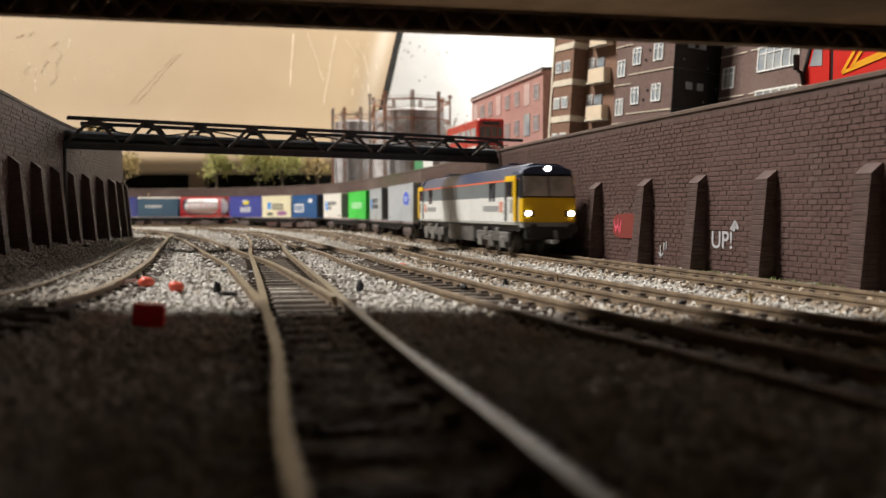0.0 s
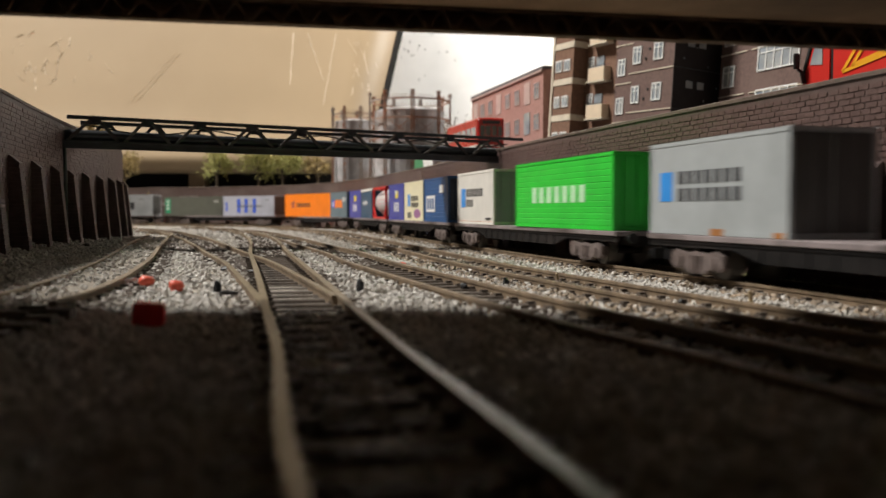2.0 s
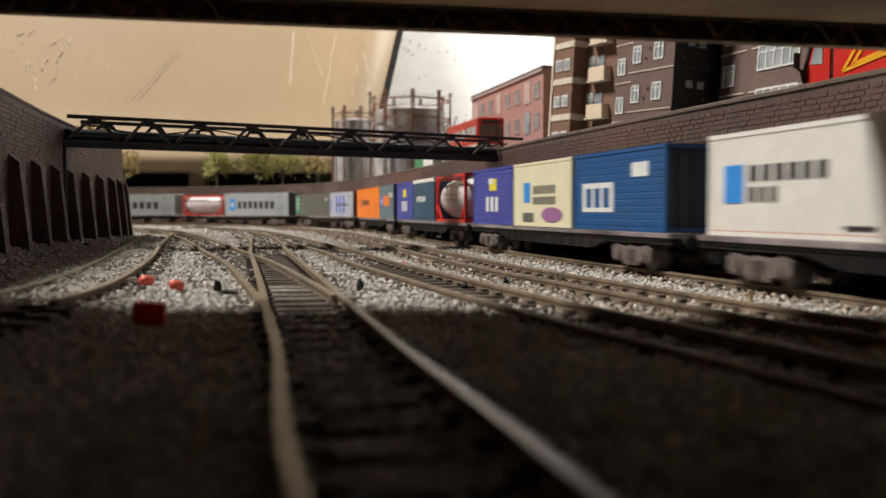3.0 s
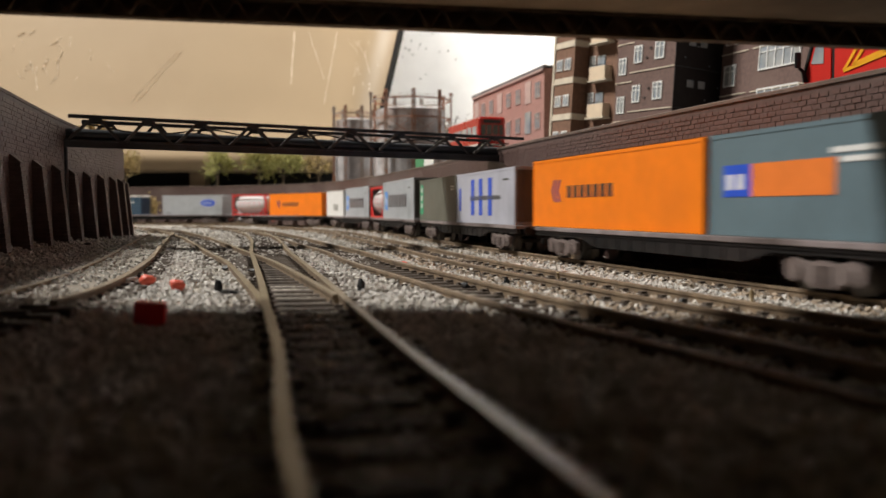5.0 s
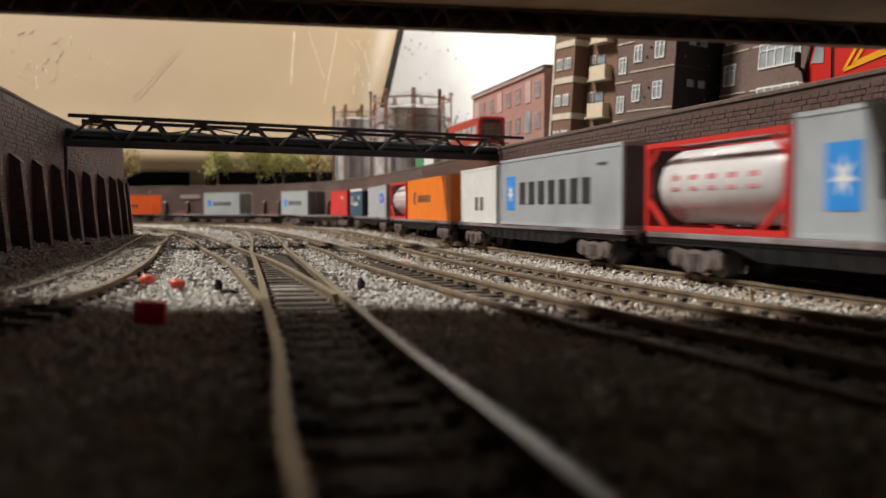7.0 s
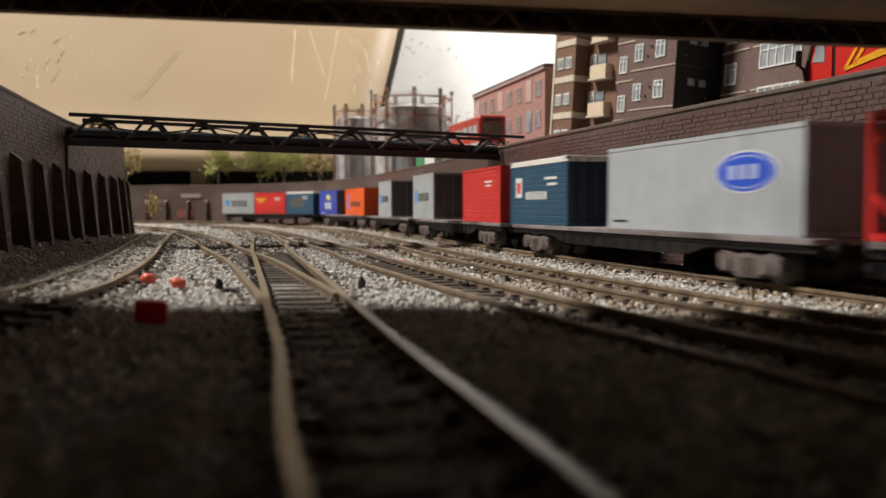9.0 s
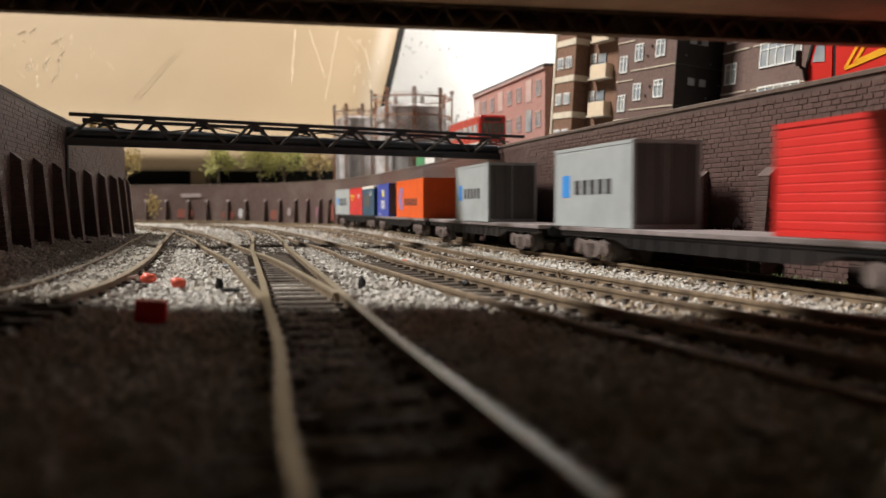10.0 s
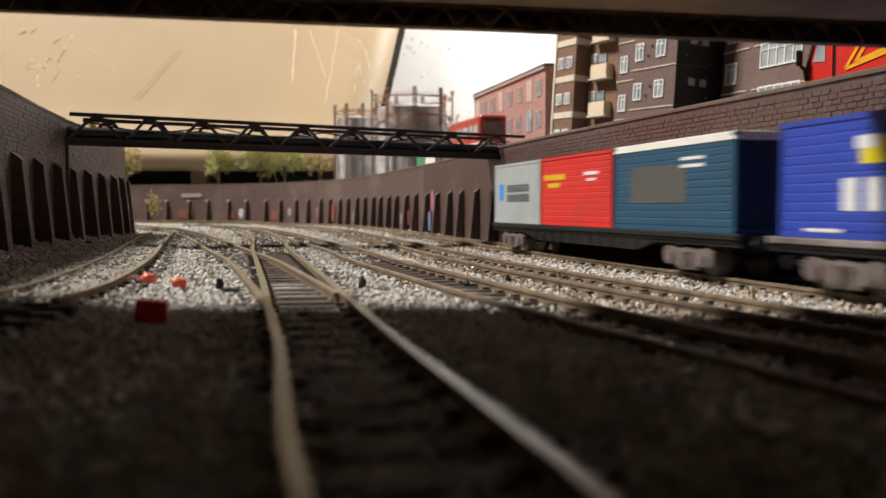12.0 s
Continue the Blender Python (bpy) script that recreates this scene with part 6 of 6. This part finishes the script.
# ---- weeds along the wall foot ----
def weeds():
    rnd = random.Random(5)
    verts, faces = [], []
    for lo, hi, dens in ((284, 343, 260), (1027, 1067, 160), (887, 902, 40)):
        for _ in range(dens):
            mark = rnd.uniform(lo, hi)
            p, d, right = along(RIGHT_LINE, int(mark / 4))
            q = p - right * rnd.uniform(0.4, 4.0) + d * rnd.uniform(-2, 2)
            z = ground_z(q.x, q.y) - 0.4
            h, w, a = rnd.uniform(0.5, 1.3), rnd.uniform(0.3, 0.7), rnd.uniform(0, 6.28)
            i = len(verts)
            c, s = math.cos(a) * w, math.sin(a) * w
            for v in ((q.x - c, q.y - s, z), (q.x + c, q.y + s, z), (q.x + s, q.y - c, z), (q.x + c * 0.6, q.y + s, z + h)):
                verts.append(tuple(t * MM for t in v))
            faces += [(i, i + 1, i + 3), (i + 1, i + 2, i + 3), (i + 2, i, i + 3)]
    me = bpy.data.meshes.new("weeds")
    me.from_pydata(verts, [], faces)
    me.materials.append(shader("dull_weed", (0.14, 0.17, 0.06), 0.9, vary=0.4, grain=400, bump=0.2))
    tagged(new("weeds", me), "dull green weeds tufted along the wall foot", "weeds", kind="stuff")


weeds()


# ---- ballast stones ----
def scatter_stones():
    rs = np.random.RandomState(7)
    lines = [[(p.x, p.y) for p in curve(t, 4.0)] for t in (TRACK_A, TRACK_A_LEFT, TRACK_B, TRACK_C, TRACK_D)] + [[on_line(s) for s in range(-120, 800, 4)]]
    pts = np.concatenate([np.array(l) for l in lines])
    bare = np.array(lines[0] + [p for p in lines[3] if 125 < p[1] < 200])   # swept clean between these rails
    iron = np.concatenate([np.array(lines[4]), np.array(lines[5])])
    verts, faces, rusty = [], [], []
    base = np.array([(1, 0, 0), (0, 1, 0), (-1, 0, 0), (0, -1, 0), (0, 0, 1), (0, 0, -0.6)])
    tri = ((0, 1, 4), (1, 2, 4), (2, 3, 4), (3, 0, 4), (1, 0, 5), (2, 1, 5), (3, 2, 5), (0, 3, 5))
    for y0, y1, n, size in ((22, 48, 5000, 0.42), (48, 110, 16000, 0.5), (110, 260, 26000, 0.52), (260, 420, 10000, 0.62), (420, 640, 8000, 0.9)):
        ys = rs.uniform(y0, y1, n)
        lo, hi = -0.53 * ys - 12, np.minimum(0.53 * ys + 12, 140)
        xs = lo + (hi - lo) * rs.rand(n)
        for x, y in zip(xs, ys):
            u = 0.966 * x + 0.259 * y
            if u < -56 and y < 380:
                continue
            d = np.sqrt(((pts - (x, y)) ** 2).sum(1).min())
            if bare.size and 105 < y < 235 and ((bare - (x, y)) ** 2).sum(1).min() < 22:
                continue
            if d < 8.6 and rs.rand() < (0.72 if d < 4.2 else 0.3):
                continue
            r = size * rs.uniform(0.6, 1.4)
            q = Euler(rs.uniform(0, 6.28, 3)).to_matrix()
            z = ground_z(x, y) - 0.35 + r * rs.uniform(0.0, 0.6)
            i = len(verts)
            k = base * r * rs.uniform(0.65, 1.25, (6, 1)) @ np.array(q)
            verts += [((x + a) * MM, (y + b) * MM, (z + c * 0.8) * MM) for a, b, c in k]
            faces += [(i + a, i + b, i + c) for a, b, c in tri]
            near_iron = ((iron - (x, y)) ** 2).sum(1).min() < (10.5 + 3 * rs.rand()) ** 2
            rusty += [1 if near_iron and rs.rand() < 0.75 else 0] * 8
    me = bpy.data.meshes.new("ballast_stones")
    me.from_pydata(verts, [], faces)
    me.materials.append(STONE)
    me.materials.append(STONE_RUST)
    me.polygons.foreach_set("material_index", rusty)
    tagged(new("ballast_stones", me), "pale and dark grey crushed stone ballast between the rails", "ballast", kind="stuff")


scatter_stones()


# ---- sleepers: the near ones singly, the far rest joined ----
def lay_sleepers():
    for th, line, near in SLEEPER_JOBS:
        rest = bmesh.new()
        for i in range(1, len(line) - 1, 2):
            p, d, right = along(line, i)
            ang = math.degrees(math.atan2(d.y, d.x)) - 90
            if not (-60 < p.y < 620 and abs(p.x) < 0.56 * max(p.y, 0) + 30):
                continue
            if p.y < 230:
                ob = new("sleeper", SLEEPER_MESH)
                ob.parent = th
                ob.matrix_local = pose(p.x * MM, p.y * MM, p.z * MM, 0, 0, ang)
            else:
                vs = box(rest, -9, 9, -1.25, 1.25, -0.4, 0.75)
                bmesh.ops.transform(rest, matrix=Matrix.Translation(p) @ Matrix.Rotation(math.radians(ang), 4, "Z"), verts=vs)
        tagged(part("far_sleepers", rest, SLEEPER, th), kind="stuff")


lay_sleepers()


# ---- brick faces of the retaining walls ----
BRICK_L, BRICK_H, JOINT = 2.6, 0.92, 0.17


def brick_mesh():
    bm = bmesh.new()
    box(bm, -BRICK_L / 2 + JOINT / 2, BRICK_L / 2 - JOINT / 2, 0, BRICK_H, -0.1, 0.17, 0.05)
    me = bpy.data.meshes.new("brick")
    bmesh.ops.scale(bm, vec=(MM, MM, MM), verts=bm.verts)
    bm.to_mesh(me)
    bm.free()
    me.materials.append(BRICK)
    return me


BRICK_MESH = brick_mesh()


def brick_face(th, points, out, z0, z1, start, stop, single):
    """Bricks in stretcher bond over a stretch of the wall; those in the nearest stretch stand singly."""
    line = curve(points, 0.5)
    rs = random.Random(3)
    verts, faces = [], []
    count = 0
    course = BRICK_H + JOINT
    for c in range(int((z1 - z0 - 1.0) / course)):
        z = z0 + c * course
        m = start + (BRICK_L / 2 if c % 2 else 0) + rs.uniform(-0.12, 0.12)
        while m < stop:
            i = int(m / 0.5)
            if i >= len(line) - 2:
                break
            p, d, right = along(line, i)
            n = right * out
            x = Vector((0, 0, 1)).cross(n)
            lift = rs.uniform(-0.08, 0.0)
            if single[0] < m < single[1] and single[2] < z < single[3] and count < 300:
                ob = new("brick", BRICK_MESH)
                ob.parent = th
                mm = Matrix((x, Vector((0, 0, 1)), n)).transposed().to_4x4()
                mm.translation = (p + n * lift + Vector((0, 0, z))) * MM
                ob.matrix_local = mm
                count += 1
            else:
                k = len(verts)
                hw = BRICK_L / 2 - JOINT / 4 + rs.uniform(-0.06, 0.0)
                for a, b, e in ((-hw, 0, -0.1), (hw, 0, -0.1), (hw, BRICK_H, -0.1), (-hw, BRICK_H, -0.1), (-hw + 0.06, 0.06, 0.17), (hw - 0.06, 0.06, 0.17), (hw - 0.06, BRICK_H - 0.06, 0.17), (-hw + 0.06, BRICK_H - 0.06, 0.17)):
                    verts.append(tuple((p + x * a + n * (e + lift) + Vector((0, 0, z + b))) * MM))
                faces += [tuple(k + q for q in f) for f in ((4, 5, 6, 7), (0, 1, 5, 4), (1, 2, 6, 5), (2, 3, 7, 6), (3, 0, 4, 7))]
            m += BRICK_L + rs.uniform(-0.06, 0.06)
    me = bpy.data.meshes.new("brickwork")
    me.from_pydata(verts, [], faces)
    me.materials.append(BRICK)
    ob = new("brickwork", me)
    ob.parent = th
    tagged(ob, kind="stuff")


brick_face(right_wall, RIGHT_WALL, -1, -2.0, WALL_TOP, 240, 627, (296, 332, 8, 37))
brick_face(left_wall, LEFT_WALL, 1, 4.0, 39.6, 300, 520, (330, 370, 24, 39))


def motions():
    """Everything on the freight line runs along it at the train's pace."""
    times = [i * 0.25 for i in range(49)]
    for thing, s_front, s_back, z in MOVERS:
        walk(thing, [(t, vehicle_pose(s_front, s_back, t, z)) for t in times])


motions()
